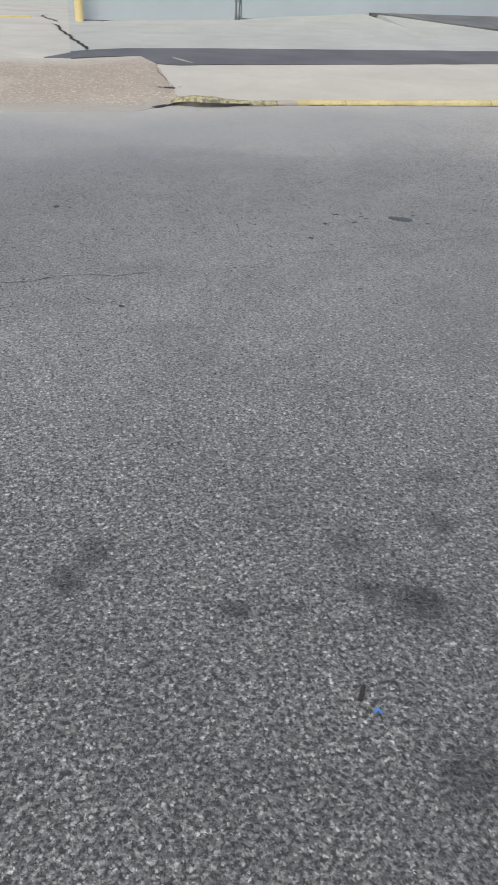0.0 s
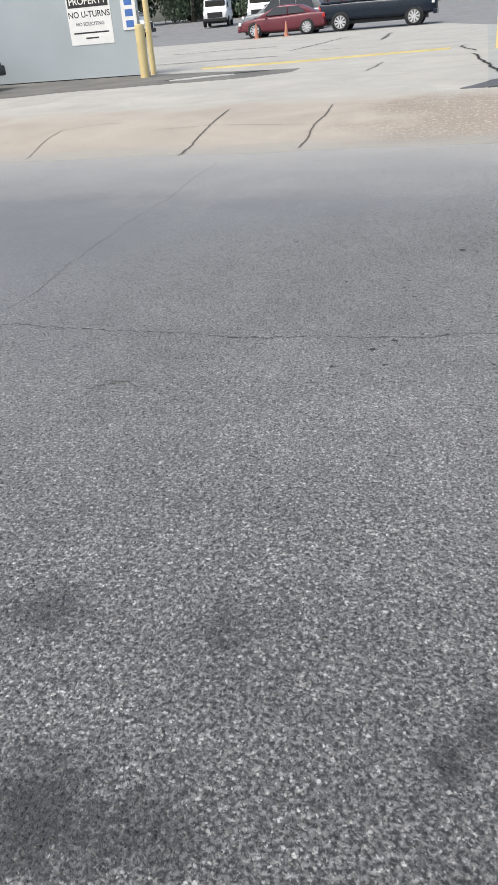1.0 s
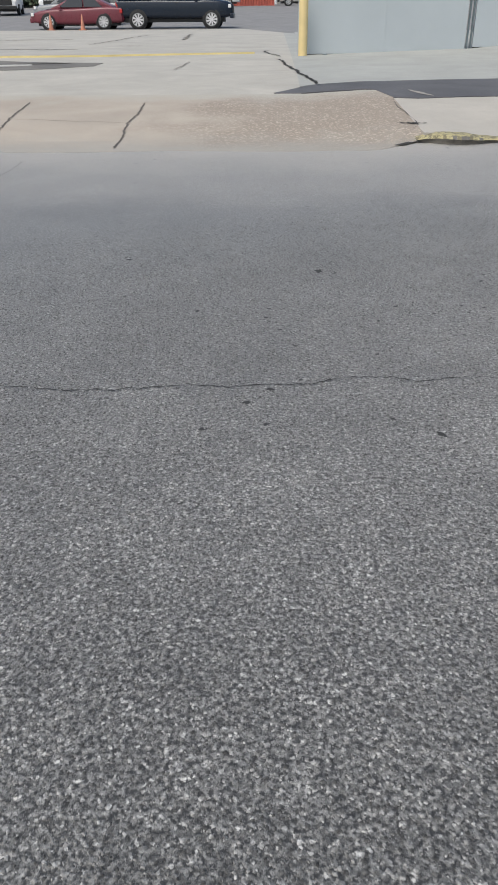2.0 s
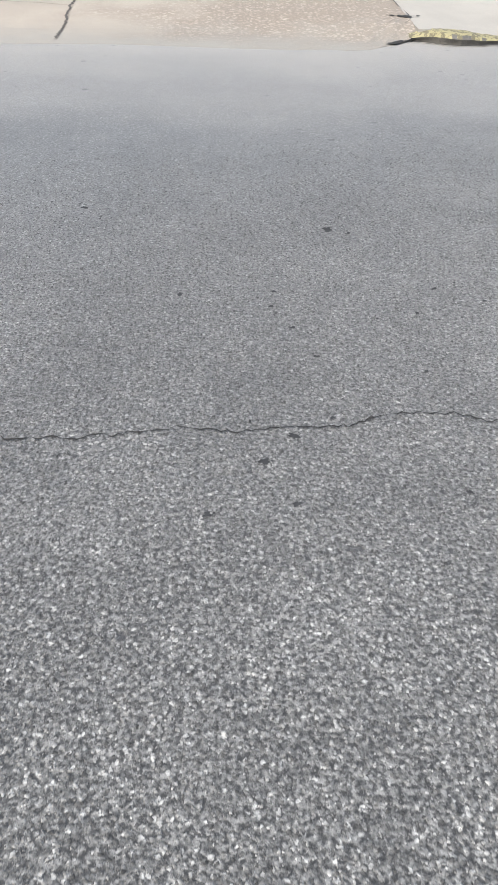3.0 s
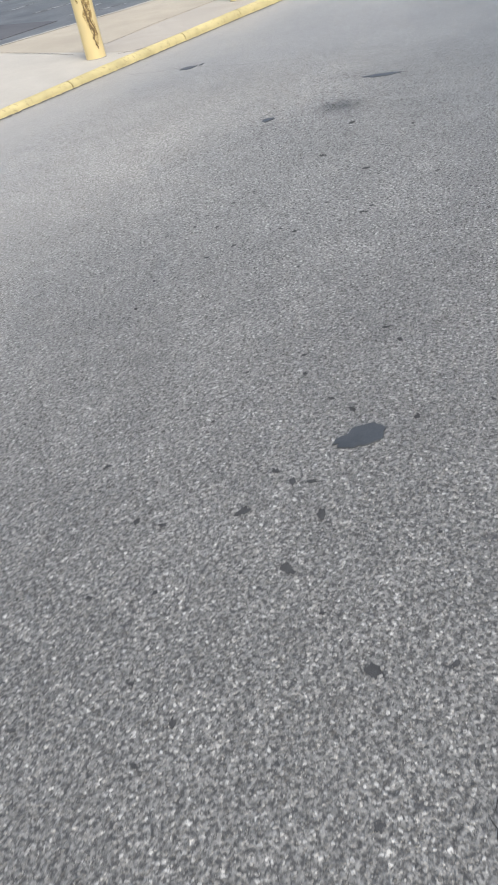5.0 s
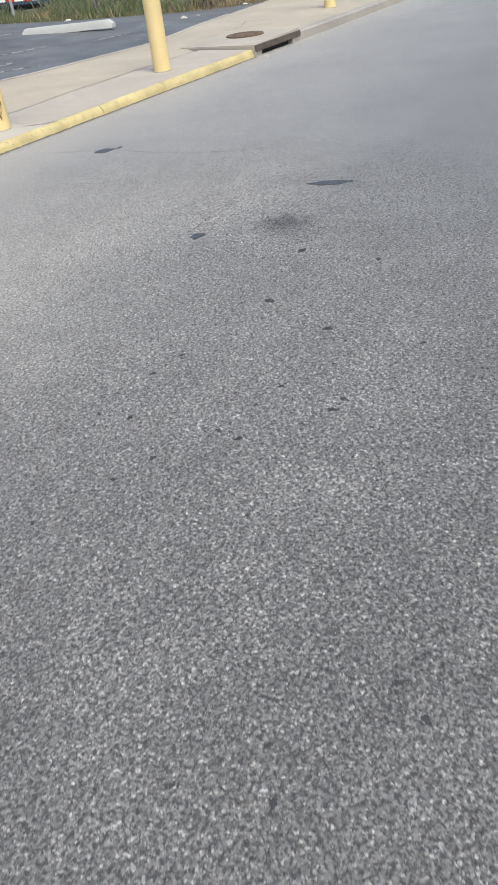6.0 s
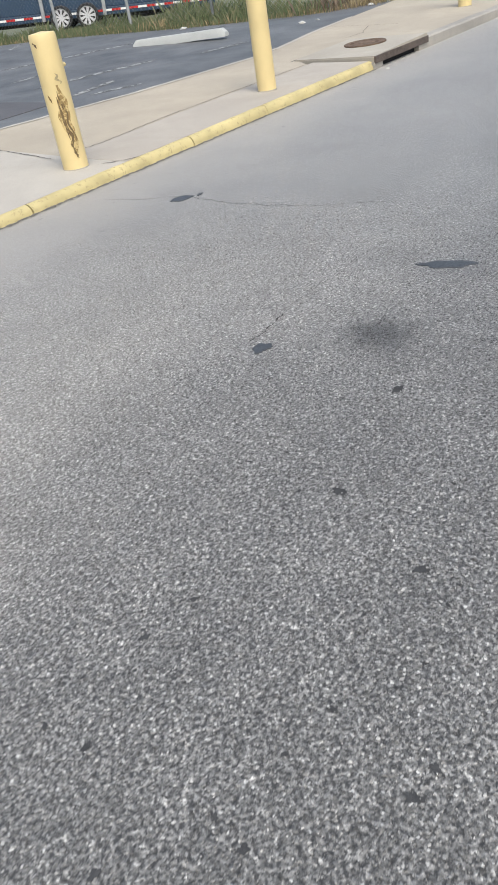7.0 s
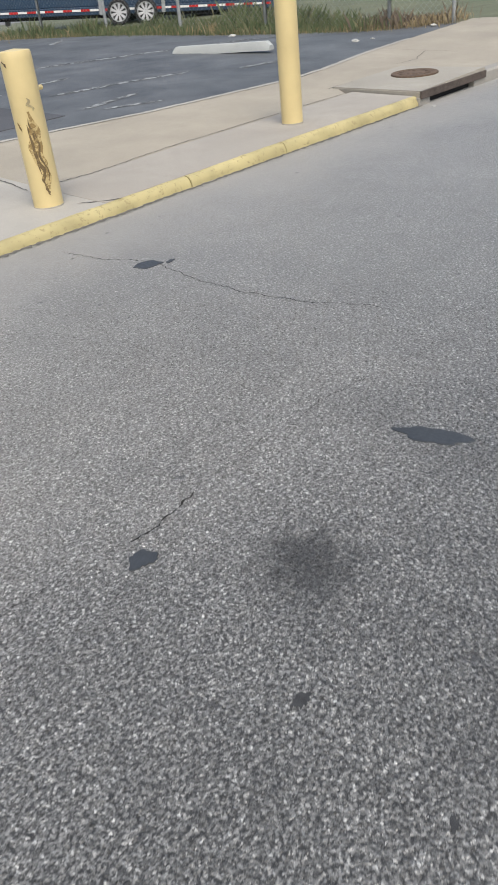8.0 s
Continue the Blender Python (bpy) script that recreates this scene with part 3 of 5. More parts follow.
CRACK_ROAD = [(-3.4, 3.30), (-3.0, 3.42), (-2.5, 3.36), (-2.14, 3.37), (-1.9, 3.34), (-1.66, 3.36), (-1.54, 3.39), (-1.41, 3.37), (-1.11, 3.40), (-1.0, 3.45),
              (-.83, 3.46), (-.74, 3.43), (-.57, 3.46), (-.24, 3.45), (-.06, 3.52), (.15, 3.66), (.5, 3.70), (.86, 3.79), (1.39, 3.9)]
for i in range(0, len(CRACK_ROAD) - 2, 3):
    ribbon("crack", CRACK_ROAD[i:i + 4], 0.0045 if i < 12 else 0.0032, M_CRACK_SHADE, road, 0.003, 0.016, 1.0 + i, wob=1.0, step=0.012, chip=0.012)
ribbon("crack", CRACK_SIDE, 0.0032, M_CRACK_SHADE, road, 0.003, 0.03, 2.0, wob=1.0, step=0.015, chip=0.012)
ribbon("crack", [(3.30, 6.37), (3.49, 6.33), (3.74, 6.29)], 0.0018, M_CRACK_SHADE, road, 0.003, 0.02, 6.0, wob=1.0, step=0.015, chip=0.012)
ribbon("crack", [(3.80, 6.28), (3.95, 6.275), (4.12, 6.29)], 0.0040, M_CRACK_SHADE, road, 0.003, 0.02, 6.2, wob=1.0, step=0.015, chip=0.012)
ribbon("crack", [(4.2, 6.295), (4.5, 6.31), (4.75, 6.29), (5.05, 6.25)], 0.0018, M_CRACK_SHADE, road, 0.003, 0.02, 6.5, wob=1.0, step=0.015, chip=0.012)
ribbon("crack", [(2.57, 8.15), (2.5, 7.6), (2.5, 7.06), (2.6, 6.7)], 0.003, M_APRONCRACK, road, 0.003, 0.03, 4.0, wob=1.0, step=0.015, chip=0.012)
ribbon("crack", [(5.44, 8.75), (5.46, 8.45), (5.57, 8.1), (5.49, 7.68), (5.46, 7.29), (5.50, 6.87), (5.60, 6.53)], 0.0040, M_CRACK_SHADE, road, 0.003, 0.03, 5.0, wob=1.0, step=0.015, chip=0.012)
ribbon("crack", [(-2.78, 8.66), (-2.81, 9.3), (-2.86, 9.9), (-2.83, 10.5), (-2.87, 11.3)], 0.022, M_APRONCRACK, apron, 0.010, 0.015, 7.0, step=0.03, chip=0.02)
ribbon("crack", [(-4.05, 8.43), (-4.2, 9.6), (-4.36, 11.4)], 0.022, M_APRONCRACK, apron, 0.010, 0.02, 8.0, step=0.03, chip=0.02)
ribbon("crack", [(-5.0, 10.1), (-4.2, 10.2), (-3.5, 10.05), (-2.86, 9.95)], 0.009, M_APRONCRACK, apron, 0.010, 0.03, 9.0)
ribbon("crack", [(-6.0, 8.6), (-6.3, 9.4), (-6.45, 10.4), (-6.0, 10.7), (-5.6, 10.7)], 0.010, M_APRONCRACK, apron, 0.010, 0.03, 10.0)
ribbon("crack", [(0.05, 9.6), (0.2, 9.56), (0.36, 9.6)], 0.06, M_CRACK_SHADE, apron, 0.012, 0.05, 10.5, side=True, wob=1.0, step=0.02, chip=0.02)
ribbon("crack", [(0.16, 9.25), (0.24, 9.45), (0.26, 9.65), (0.24, 10.1), (0.2, 10.6), (0.22, 11.3)], 0.009, M_APRONCRACK, apron, 0.012, 0.015, 10.7, side=True, wob=1.0)
ribbon("crack", [(-0.62, 12.95), (-0.78, 14.2), (-0.95, 15.6), (-1.1, 17.6), (-1.2, 18.1)], 0.05, M_CRACK_SHADE, drive, 0.012, 0.05, 11.0, wob=0.8, chip=0.03)
ribbon("crack", [(-1.1, 18.9), (-1.5, 20.6), (-1.4, 21.4)], 0.045, M_CRACK_SHADE, drive, 0.01, 0.08, 12.0, side=False, wob=0.8, chip=0.03)
ribbon("crack", [(-2.98, 15.4), (-2.95, 16.4), (-2.9, 17.5)], 0.022, M_APRONCRACK, drive, 0.01, 0.05, 13.0, side=False, wob=0.8, chip=0.03)
ribbon("crack", [(-6.6, 25.5), (-6.4, 29.5), (-6.2, 34.0)], 0.06, M_APRONCRACK, drive, 0.01, 0.12, 14.0, side=False, wob=0.8, chip=0.03)
ribbon("crack", [(-4.2, 28.5), (-4.6, 35.0)], 0.08, M_APRONCRACK, drive, 0.01, 0.12, 15.0, side=False, wob=0.8, chip=0.03)
ribbon("crack", [(-12.0, 29.3), (-8.0, 29.6)], 0.15, M_CRACK_SHADE, drive, 0.01, 0.1, 16.0, side=False, wob=0.8, chip=0.03)
ribbon("crack", [(-10.8, 22.6), (-8.4, 22.9), (-6.3, 22.6)], 0.12, M_CRACK_SHADE, drive, 0.01, 0.1, 17.0, side=False, wob=0.8, chip=0.03)
ribbon("crack", [(-5.6, 24.4), (-4.9, 24.4)], 0.12, M_APRONCRACK, drive, 0.01, 0.05, 18.0, side=False, wob=0.8, chip=0.03)
ribbon("slab_joint", [(6.15, 9.92), (6.62, 9.88), (7.35, 9.92), (8.0, 9.94)], 0.009, M_APRONCRACK, walk_beige, 0.005, 0.02, 19.0, side=True, wob=1.0, step=0.03, chip=0.012)
ribbon("slab_joint", [(8.0, 9.93), (10.2, 9.93)], 0.009, M_APRONCRACK, walk_beige, 0.005, 0.01, 20.0, side=True, wob=1.0, step=0.03, chip=0.012)
ribbon("slab_joint", [(6.05, 9.9), (6.12, 10.6), (6.2, 11.8)], 0.009, M_APRONCRACK, walk_pale, 0.005, 0.02, 21.0, side=True, wob=1.0, step=0.03, chip=0.012)
ribbon("slab_joint", [(5.98, 9.36), (6.15, 9.22), (6.3, 9.14)], 0.009, M_APRONCRACK, walk_pale, 0.005, 0.02, 21.5, side=True, wob=1.0, step=0.03, chip=0.012)
ribbon("slab_joint", [(12.1, 10.5), (12.6, 10.45), (13.3, 10.7)], 0.009, M_APRONCRACK, walk_beige, 0.005, 0.04, 22.0, side=True, wob=1.0, step=0.03, chip=0.012)
ribbon("slab_joint", [(12.05, 10.14), (14, 10.14), (17, 10.14)], 0.009, M_APRONCRACK, walk_beige, 0.005, 0.02, 23.0, side=True, wob=1.0, step=0.03, chip=0.012)
ribbon("slab_joint", [(13.4, 10.2), (13.3, 11.4)], 0.009, M_APRONCRACK, walk_beige, 0.005, 0.03, 24.0, side=True, wob=1.0, step=0.03, chip=0.012)

ribbon("concrete_sliver", [(0.52, 12.0), (0.62, 11.7), (0.76, 11.4)], 0.07, M_KERBSTONE, patch, 0.016, 0.03, 29.0, wob=0.8)
# white crumbled edge between the walk and the dark lot
edge = [(x, float(np.interp(x, [6.15, 8.5, 11, 13, 17.5], [11.73, 11.28, 11.08, 11.48, 12.08]))) for x in np.linspace(6.2, 14.5, 12)]
ribbon("edge_line", [(x, y - .02) for x, y in edge], 0.07, M_WALK, lot, 0.005, 0.008, 30.0, side=True, wob=0.8, step=0.05, chip=0.010)
for i, (pts, w) in enumerate([([(10.3, 15.95), (11.46, 15.54), (12.9, 15.05), (14.6, 14.4)], .2), ([(8.75, 13.3), (9.9, 13.13), (10.8, 12.9)], .17), ([(8.3, 12.1), (9.3, 12.3)], .14),
                              ([(12.8, 18.7), (13.9, 19.6)], .2), ([(9.2, 14.3), (9.9, 14.35)], .13), ([(11.2, 12.4), (12.2, 12.2)], .15), ([(8.4, 11.9), (9.1, 11.6)], .12)]):
    ribbon("painted_line", pts, w * 0.7, M_WHITELINE, lot, 0.006, 0.004, 40.0 + i, side=True, wob=0.2)

# ---- tar spots and debris on the road ----
TAR_SPOTS = [(.945, 4.24, .078, .040, -32), (5.53, 8.06, .085, .055, -20), (5.63, 7.98, .035, .016, 10), (4.765, 5.84, .115, .044, -75), (3.79, 6.19, .047, .036, -12)]
for i, (x, y, rx, ry, turn) in enumerate(TAR_SPOTS):
    blob("tar_spot", x, y, rx, ry, turn, M_TAR, road, 3.0 + 7 * i, rough=0.5)
PITS = [(3.68, 5.55, .026), (3.63, 5.16, .016), (3.11, 5.45, .022), (2.92, 5.12, .018), (2.44, 5.59, .014), (2.16, 5.5, .014), (2.46, 4.88, .016), (2.39, 4.89, .016), (2.16, 5.1, .014), (1.99, 5.3, .014),
        (.73, 4.32, .014), (.75, 4.38, .012), (.745, 4.275, .013), (.59, 4.38, .02), (.65, 4.2, .018), (.47, 4.19, .02), (-1.02, 4.7, .026), (-1.25, 3.36, .016), (-1.32, 3.26, .016), (1.43, 4.33, .012), (.31, 3.92, .02), (-.74, 3.06, .016),
        (-1.98, 4.89, .016), (-1.45, 3.08, .012), (1.05, 4.31, .012), (1.08, 4.39, .010), (2.89, 4.75, .012), (.06, 3.8, .012), (-.27, 4.54, .012), (-1.56, 4.12, .012), (1.49, 4.4, .012), (2.59, 5.56, .012)]
scatter = random.Random(31)
for k in range(70):
    u, off = scatter.random(), scatter.gauss(0, .55)
    spot = (-1.5 + 5.2 * u + off * .4, 3.6 + 2.0 * u + off, scatter.uniform(.005, .011))
    if all(math.hypot(spot[0] - x, spot[1] - y) > .06 + r for x, y, r in PITS) and all(math.hypot(spot[0] - x, spot[1] - y) > .05 + rx for x, y, rx, _, _ in TAR_SPOTS):
        PITS.append(spot)
# pits drawn as thin dark patches, not sunk into the road
for i, (x, y, r) in enumerate(PITS):
    blob("pit", x, y, r, r * 0.6, 40 * i, M_PIT, road, 50.0 + i, thick=0.0014, rough=0.7)
mark = new("scuff_mark")
mark.parent = road
for i in range(5):
    ribbon("scuff_line", [(-2.24 + .10 * math.cos(i), 2.82 + .05 * math.sin(i * 1.7)), (-2.24 + .09 * math.cos(i + 1.3), 2.82 + .05 * math.sin(i * 1.7 + 1.6))], 0.005, M_APRONCRACK, mark, 0.003, 0.01, 60.0 + i, wob=1.0, step=0.012, chip=0.012)


def bottle_scrap():
    bm = bmesh.new()
    for a, b in (((0, 0, .003), (.010, .004, .006)), ((.009, .004, .005), (.013, -.005, .003))):
        rod(bm, a, b, 0.0028, 6)
    ob = part("plastic_scrap", bm, M_BLUE)
    ob.matrix_world = pose(-.41, .97, 0)
    tagged(ob, "tiny torn blue plastic scrap lying on the asphalt", "litter")


bottle_scrap()
bm = rod(bmesh.new(), (-.428, .998, .006), (-.412, 1.026, .008), 0.0045, 6)
tagged(part("twig", bm, M_TYRE), "small dark twig lying on the asphalt", "twig")


# ---- kerb ----
def kerb():
    """A yellow kerb with a rounded, chipped arris and a broken nose at the driveway."""
    k = new("kerb")
    tagged(k, "low concrete kerb with worn pale yellow paint", "kerb", kind="structure")
    stations = [(1.04, 1.38, M_NOSE, 0.007), (1.385, 1.62, M_SLAB, 0.007), (1.62, 2.2, M_YELLOW, 0.005), (2.21, 4.04, M_YELLOW, 0.005), (4.05, 5.06, M_YELLOW, 0.005), (5.075, 6.92, M_YELLOW, 0.006),
                (6.935, 8.1, M_YELLOW, 0.006), (8.11, 10.40, M_YELLOW, 0.006)]
    for x0, x1, mat, jag in stations:
        bm = bmesh.new()
        n = int((x1 - x0) / 0.04) + 1
        prev = None
        for x in np.linspace(x0, x1, n):
            f = kerb_y(x) + wavy(x, jag * 2, 5, 1)
            top = height(x, 9.05, True) + 0.004 + wavy(x, jag * 0.6, 4, 2)
            sec = [(f - 0.015, -0.03), (f - 0.012, top * 0.3), (f + wavy(x, jag * 2, 9, 6), top * 0.65), (f + 0.012, top - 0.014), (f + 0.028, top - 0.003), (f + 0.05, top + 0.001), (f + 0.06, top), (f + 0.06, -0.03)]
            ring = [bm.verts.new((x, y, z)) for y, z in sec]
            if prev:
                for i in range(len(ring)):
                    j = (i + 1) % len(ring)
                    bm.faces.new((prev[i], ring[i], ring[j], prev[j]))
            else:
                bm.faces.new(ring[::-1])
            prev = ring
        bm.faces.new(prev)
        bmesh.ops.recalc_face_normals(bm, faces=bm.faces)
        smooth(part("kerb_stone", bm, mat, k), 35)
    # broken nose that curls back into the walk
    bm = bmesh.new()
    prev = None
    for i in range(46):
        x = 0.14 + 0.92 * i / 45
        y = float(np.interp(x, [.14, .29, .44, .57, .72, .85, 1.06], [9.03, 8.975, 8.875, 8.84, 8.875, 8.945, 8.99])) + wavy(x, .012, 9, 3)
        top = (height(x, 9.06, True) + 0.004) * min(1, 0.25 + ((x - 0.14) / 0.3)) ** 0.7 + wavy(x, 0.008, 7, 5)
        back = max(9.08, y + 0.1)
        ring = [bm.verts.new((x, yy, z)) for yy, z in ((y + 0.03, -0.02), (y + 0.02, top * 0.2), (y + wavy(x, .015, 12, 8), top * 0.55), (y + 0.03, top * 0.88), (y + 0.07, top), (back, top + 0.003), (back, -0.02))]
        if prev:
            for a in range(7):
                c = (a + 1) % 7
                bm.faces.new((prev[a], ring[a], ring[c], prev[c])).material_index = 1 if a < 2 or (a == 2 and wavy(x, 1, 11, 4) > 0.1) else 0
        else:
            bm.faces.new(ring)
        prev = ring
    bm.faces.new(prev[::-1])
    bmesh.ops.recalc_face_normals(bm, faces=bm.faces)
    part("broken_nose", bm, [M_NOSE, M_DIRT], k, "crumbled kerb end with flaked yellow paint")
    ribbon("gap", [(-0.08, 8.80), (0.0, 8.83), (0.08, 8.94), (0.14, 9.02), (0.22, 9.03)], 0.06, M_CRACK_SHADE, k, 0.014, 0.010, 70.0, side=False, step=0.02)
    # dark band along the nose's foot paints in the shade under its bulge
    ribbon("gap", [(0.12, 8.99), (0.29, 8.935), (0.44, 8.835), (0.57, 8.80), (0.72, 8.835), (0.85, 8.905), (1.2, 8.965), (1.5, 9.03)], 0.020, M_CRACK_SHADE, k, 0.008, 0.006, 71.0, side=False, step=0.02)
    ribbon("foot_dirt", [(1.7, 9.062), (4, 9.064), (7, 9.062), (10.35, 9.064)], 0.036, M_DIRT, k, 0.004, 0.006, 72.0, side=False, wob=1.0, step=0.03, chip=0.03)
    # bare kerb past the drain
    bm = bmesh.new()
    prev = None
    for x in np.linspace(11.79, 60, 120):
        top = 0.125 + wavy(x, 0.006, 2, 2)
        ring = [bm.verts.new((x, 9.08 + dy, z)) for dy, z in ((-0.012, -0.03), (0.0, top - 0.02), (0.03, top), (0.16, top + 0.004), (0.16, -0.03))]
        if prev:
            for a in range(5):
                c = (a + 1) % 5
                bm.faces.new((prev[a], ring[a], ring[c], prev[c]))
        else:
            bm.faces.new(ring[::-1])
        prev = ring
    bmesh.ops.recalc_face_normals(bm, faces=bm.faces)
    part("kerb_stone", bm, M_KERBSTONE, k, "bare grey concrete kerb")


kerb()


def storm_inlet():
    """A kerb inlet: a thick slab on a throat blocked in near-black as its shade, with a round iron lid."""
    t = empty("storm_drain", pose(0.12, 0.08, 0), "concrete storm drain inlet with a rusty round lid beside the kerb", "storm drain")
    top = [(10.2, 8.985, .14), (11.66, 8.985, .168), (11.66, 10.12, .19), (10.28, 10.16, .162)]
    bm = bmesh.new()
    up = [bm.verts.new(p) for p in top]
    low = [bm.verts.new((x, y, z - 0.075)) for x, y, z in top]
    bm.faces.new(up)
    bm.faces.new(low[::-1])
    for i in range(4):
        bm.faces.new((up[i], low[i], low[(i + 1) % 4], up[(i + 1) % 4]))
    bmesh.ops.bevel(bm, geom=bm.edges[:], offset=0.012, segments=2, affect="EDGES")
    bmesh.ops.recalc_face_normals(bm, faces=bm.faces)
    part("slab", bm, M_SLAB, t)
    # solid near-black block: the opening's shade as a colour
    part("throat", boxes(((10.24, 9.06, -0.25), (11.62, 9.9, 0.07))), M_SHADE, t, "near-black block as the shade in the drain opening")
    part("jamb", boxes(((10.19, 8.99, -0.02), (10.40, 9.3, 0.075)), bevel=0.008), M_KERBSTONE, t)
    part("jamb", boxes(((11.40, 8.99, -0.02), (11.67, 9.3, 0.10)), bevel=0.008), M_KERBSTONE, t)
    part("kerb_face", boxes(((10.2, 8.975, 0.062), (11.66, 9.0, 0.138)), bevel=0.004), M_IRON, t, "brown stained iron facing of the slab")
    bm = lathe(bmesh.new(), [(.27, 0), (.27, .014), (.262, .018), (.235, .018), (.23, .014), (.10, .014), (.09, .018), (.001, .018)], 36)
    for i in range(12):
        a = i * math.pi / 6
        box(bm, (math.cos(a) * .17 - .02, math.sin(a) * .17 - .02, .013), (math.cos(a) * .17 + .02, math.sin(a) * .17 + .02, .018))
    lid = part("lid", bm, M_RUST, t, "round rusty iron lid")
    lid.matrix_world = pose(11.28, 9.70, .1705, 1.0, -1.1, 0)
    # dark band drawn as the shade behind the slab
    ribbon("painted_gap_shade", [(10.24, 10.19), (11.0, 10.17), (11.7, 10.15)], 0.05, M_CRACK_SHADE, t, 0.006, 0.01, 73.0, side=True)


storm_inlet()


# ---- bollards ----
def bollard(x, y, z, h, r, lean, label, scraped=False, tab=True):
    b = empty("bollard", pose(x, y, z, lean[0], lean[1], 0), label, "bollard", "yellow bollards")
    prof = [(r * 1.0, -0.05), (r, 0.0), (r, h * 0.3), (r * 0.995, h * 0.7), (r, h - 0.05), (r * 0.985, h - 0.015), (r * 0.93, h), (0.001, h + 0.012)]
    bm = lathe(bmesh.new(), prof, 32)
    for v in bm.verts:
        k = 1 + 0.012 * noise.noise(v.co * 6 + Vector((x, y, 0)))
        v.co.x *= k
        v.co.y *= k
    smooth(part("post", bm, M_POST, b), 50)
    part("base_ring", lathe(bmesh.new(), [(r * 1.04, -0.03), (r * 1.04, -0.004), (r * 1.0, 0.001)], 28), M_SLAB, b, "dirt around the foot")
    if tab:
        part("tab", rod(bmesh.new(), (r * 0.95, 0, h * 0.76), (r * 1.0 + 0.045, 0, h * 0.76), 0.016, 8), M_POST, b)
    if scraped:
        # a long rusty scrape wrapped on the face of the post, with darker gouges
        def wrap(name, a_mid, z0, z1, wide, mat, lift, seed):
            bm = bmesh.new()
            prev = None
            for i in range(31):
                u = i / 30
                zz = z0 + (z1 - z0) * u
                w = wide * math.sin(math.pi * min(max(u, 0.03), 0.97)) ** 0.7 * (1 + 0.6 * noise.noise(Vector((u * 6, seed, 0))))
                mid = a_mid + 0.22 * noise.noise(Vector((u * 3, seed, 5))) - 0.25 * (u - 0.5)
                row = []
                for e in (-1, -0.5, 0, 0.5, 1):
                    a = mid + e * w
                    row.append(bm.verts.new(((r + lift) * math.cos(a), (r + lift) * math.sin(a), zz)))
                if prev:
                    for k in range(4):
                        bm.faces.new((prev[k], prev[k + 1], row[k + 1], row[k]))
                prev = row
            bmesh.ops.recalc_face_normals(bm, faces=bm.faces)
            part(name, bm, mat, b)
        face = math.atan2(-4.6, -3.0)
        M_SCUFF = worn_paint("scuffed_streak", (.155, .105, .048), (.34, .25, .11), 0.56, 26.0, 0.8)
        wrap("scrape", face + 0.12, 0.12, 0.62, 0.40, worn_paint("scraped_yellow", (.56, .43, .20), (.29, .20, .08), 0.47, 15.0, 0.8), 0.0025, 3.0)
        for k, (off, z0, z1, wd) in enumerate(((-.12, .22, .54, .09), (.08, .14, .36, .12), (.26, .18, .50, .07), (.16, .08, .16, .09), (.02, .38, .58, .06))):
            wrap("gouge", face + off, z0, z1, wd, M_SCUFF, 0.004, 9.0 + 5 * k)
        wrap("gouge", face + 0.2, 0.62, 0.70, 0.12, worn_paint("rubbed_yellow", (.50, .42, .22), (.34, .28, .16), 0.45, 20.0, 0.8), 0.003, 51.0)
        wrap("gouge", face - 0.75, 0.50, 0.56, 0.07, M_SCRAPE, 0.003, 55.0)
        wrap("gouge", face - 0.85, 0.88, 0.92, 0.09, M_RUST, 0.003, 59.0)
    return b


bollard(5.92, 9.505, .097, .97, .104, (0, 0.6), "pale yellow steel bollard with a long rusty scrape", scraped=True)
bollard(8.76, 9.53, .118, 1.22, .100, (0, 0), "tall clean pale yellow steel bollard by the kerb")
bollard(14.95, 9.85, .15, 1.1, .105, (0, 0), "yellow steel bollard past the storm drain")
bollard(-.64, 19.12, height(-.6, 19.1, False), 1.08, .095, (0, 0), "yellow steel bollard at the corner of the grey wall", tab=False)
bollard(-8.22, 17.75, height(-8.2, 17.7), 1.05, .105, (0, 0), "yellow steel bollard at the gate corner", tab=False)


# ---- grey steel walls at the gate ----
def text_mesh(words, size, mat, parent, m, name="lettering"):
    cu = bpy.data.curves.new(name, "FONT")
    cu.body, cu.size, cu.align_x, cu.extrude = words, size, "CENTER", 0.001
    cu.offset = size * 0.012
    tmp = bpy.data.objects.new(name, cu)
    scene.collection.objects.link(tmp)
    me = bpy.data.meshes.new_from_object(tmp.evaluated_get(bpy.context.evaluated_depsgraph_get()))
    bpy.data.objects.remove(tmp)
    me.materials.clear()
    me.materials.append(mat)
    ob = new(name, me)
    ob.parent = parent
    ob.matrix_local = m
    return ob


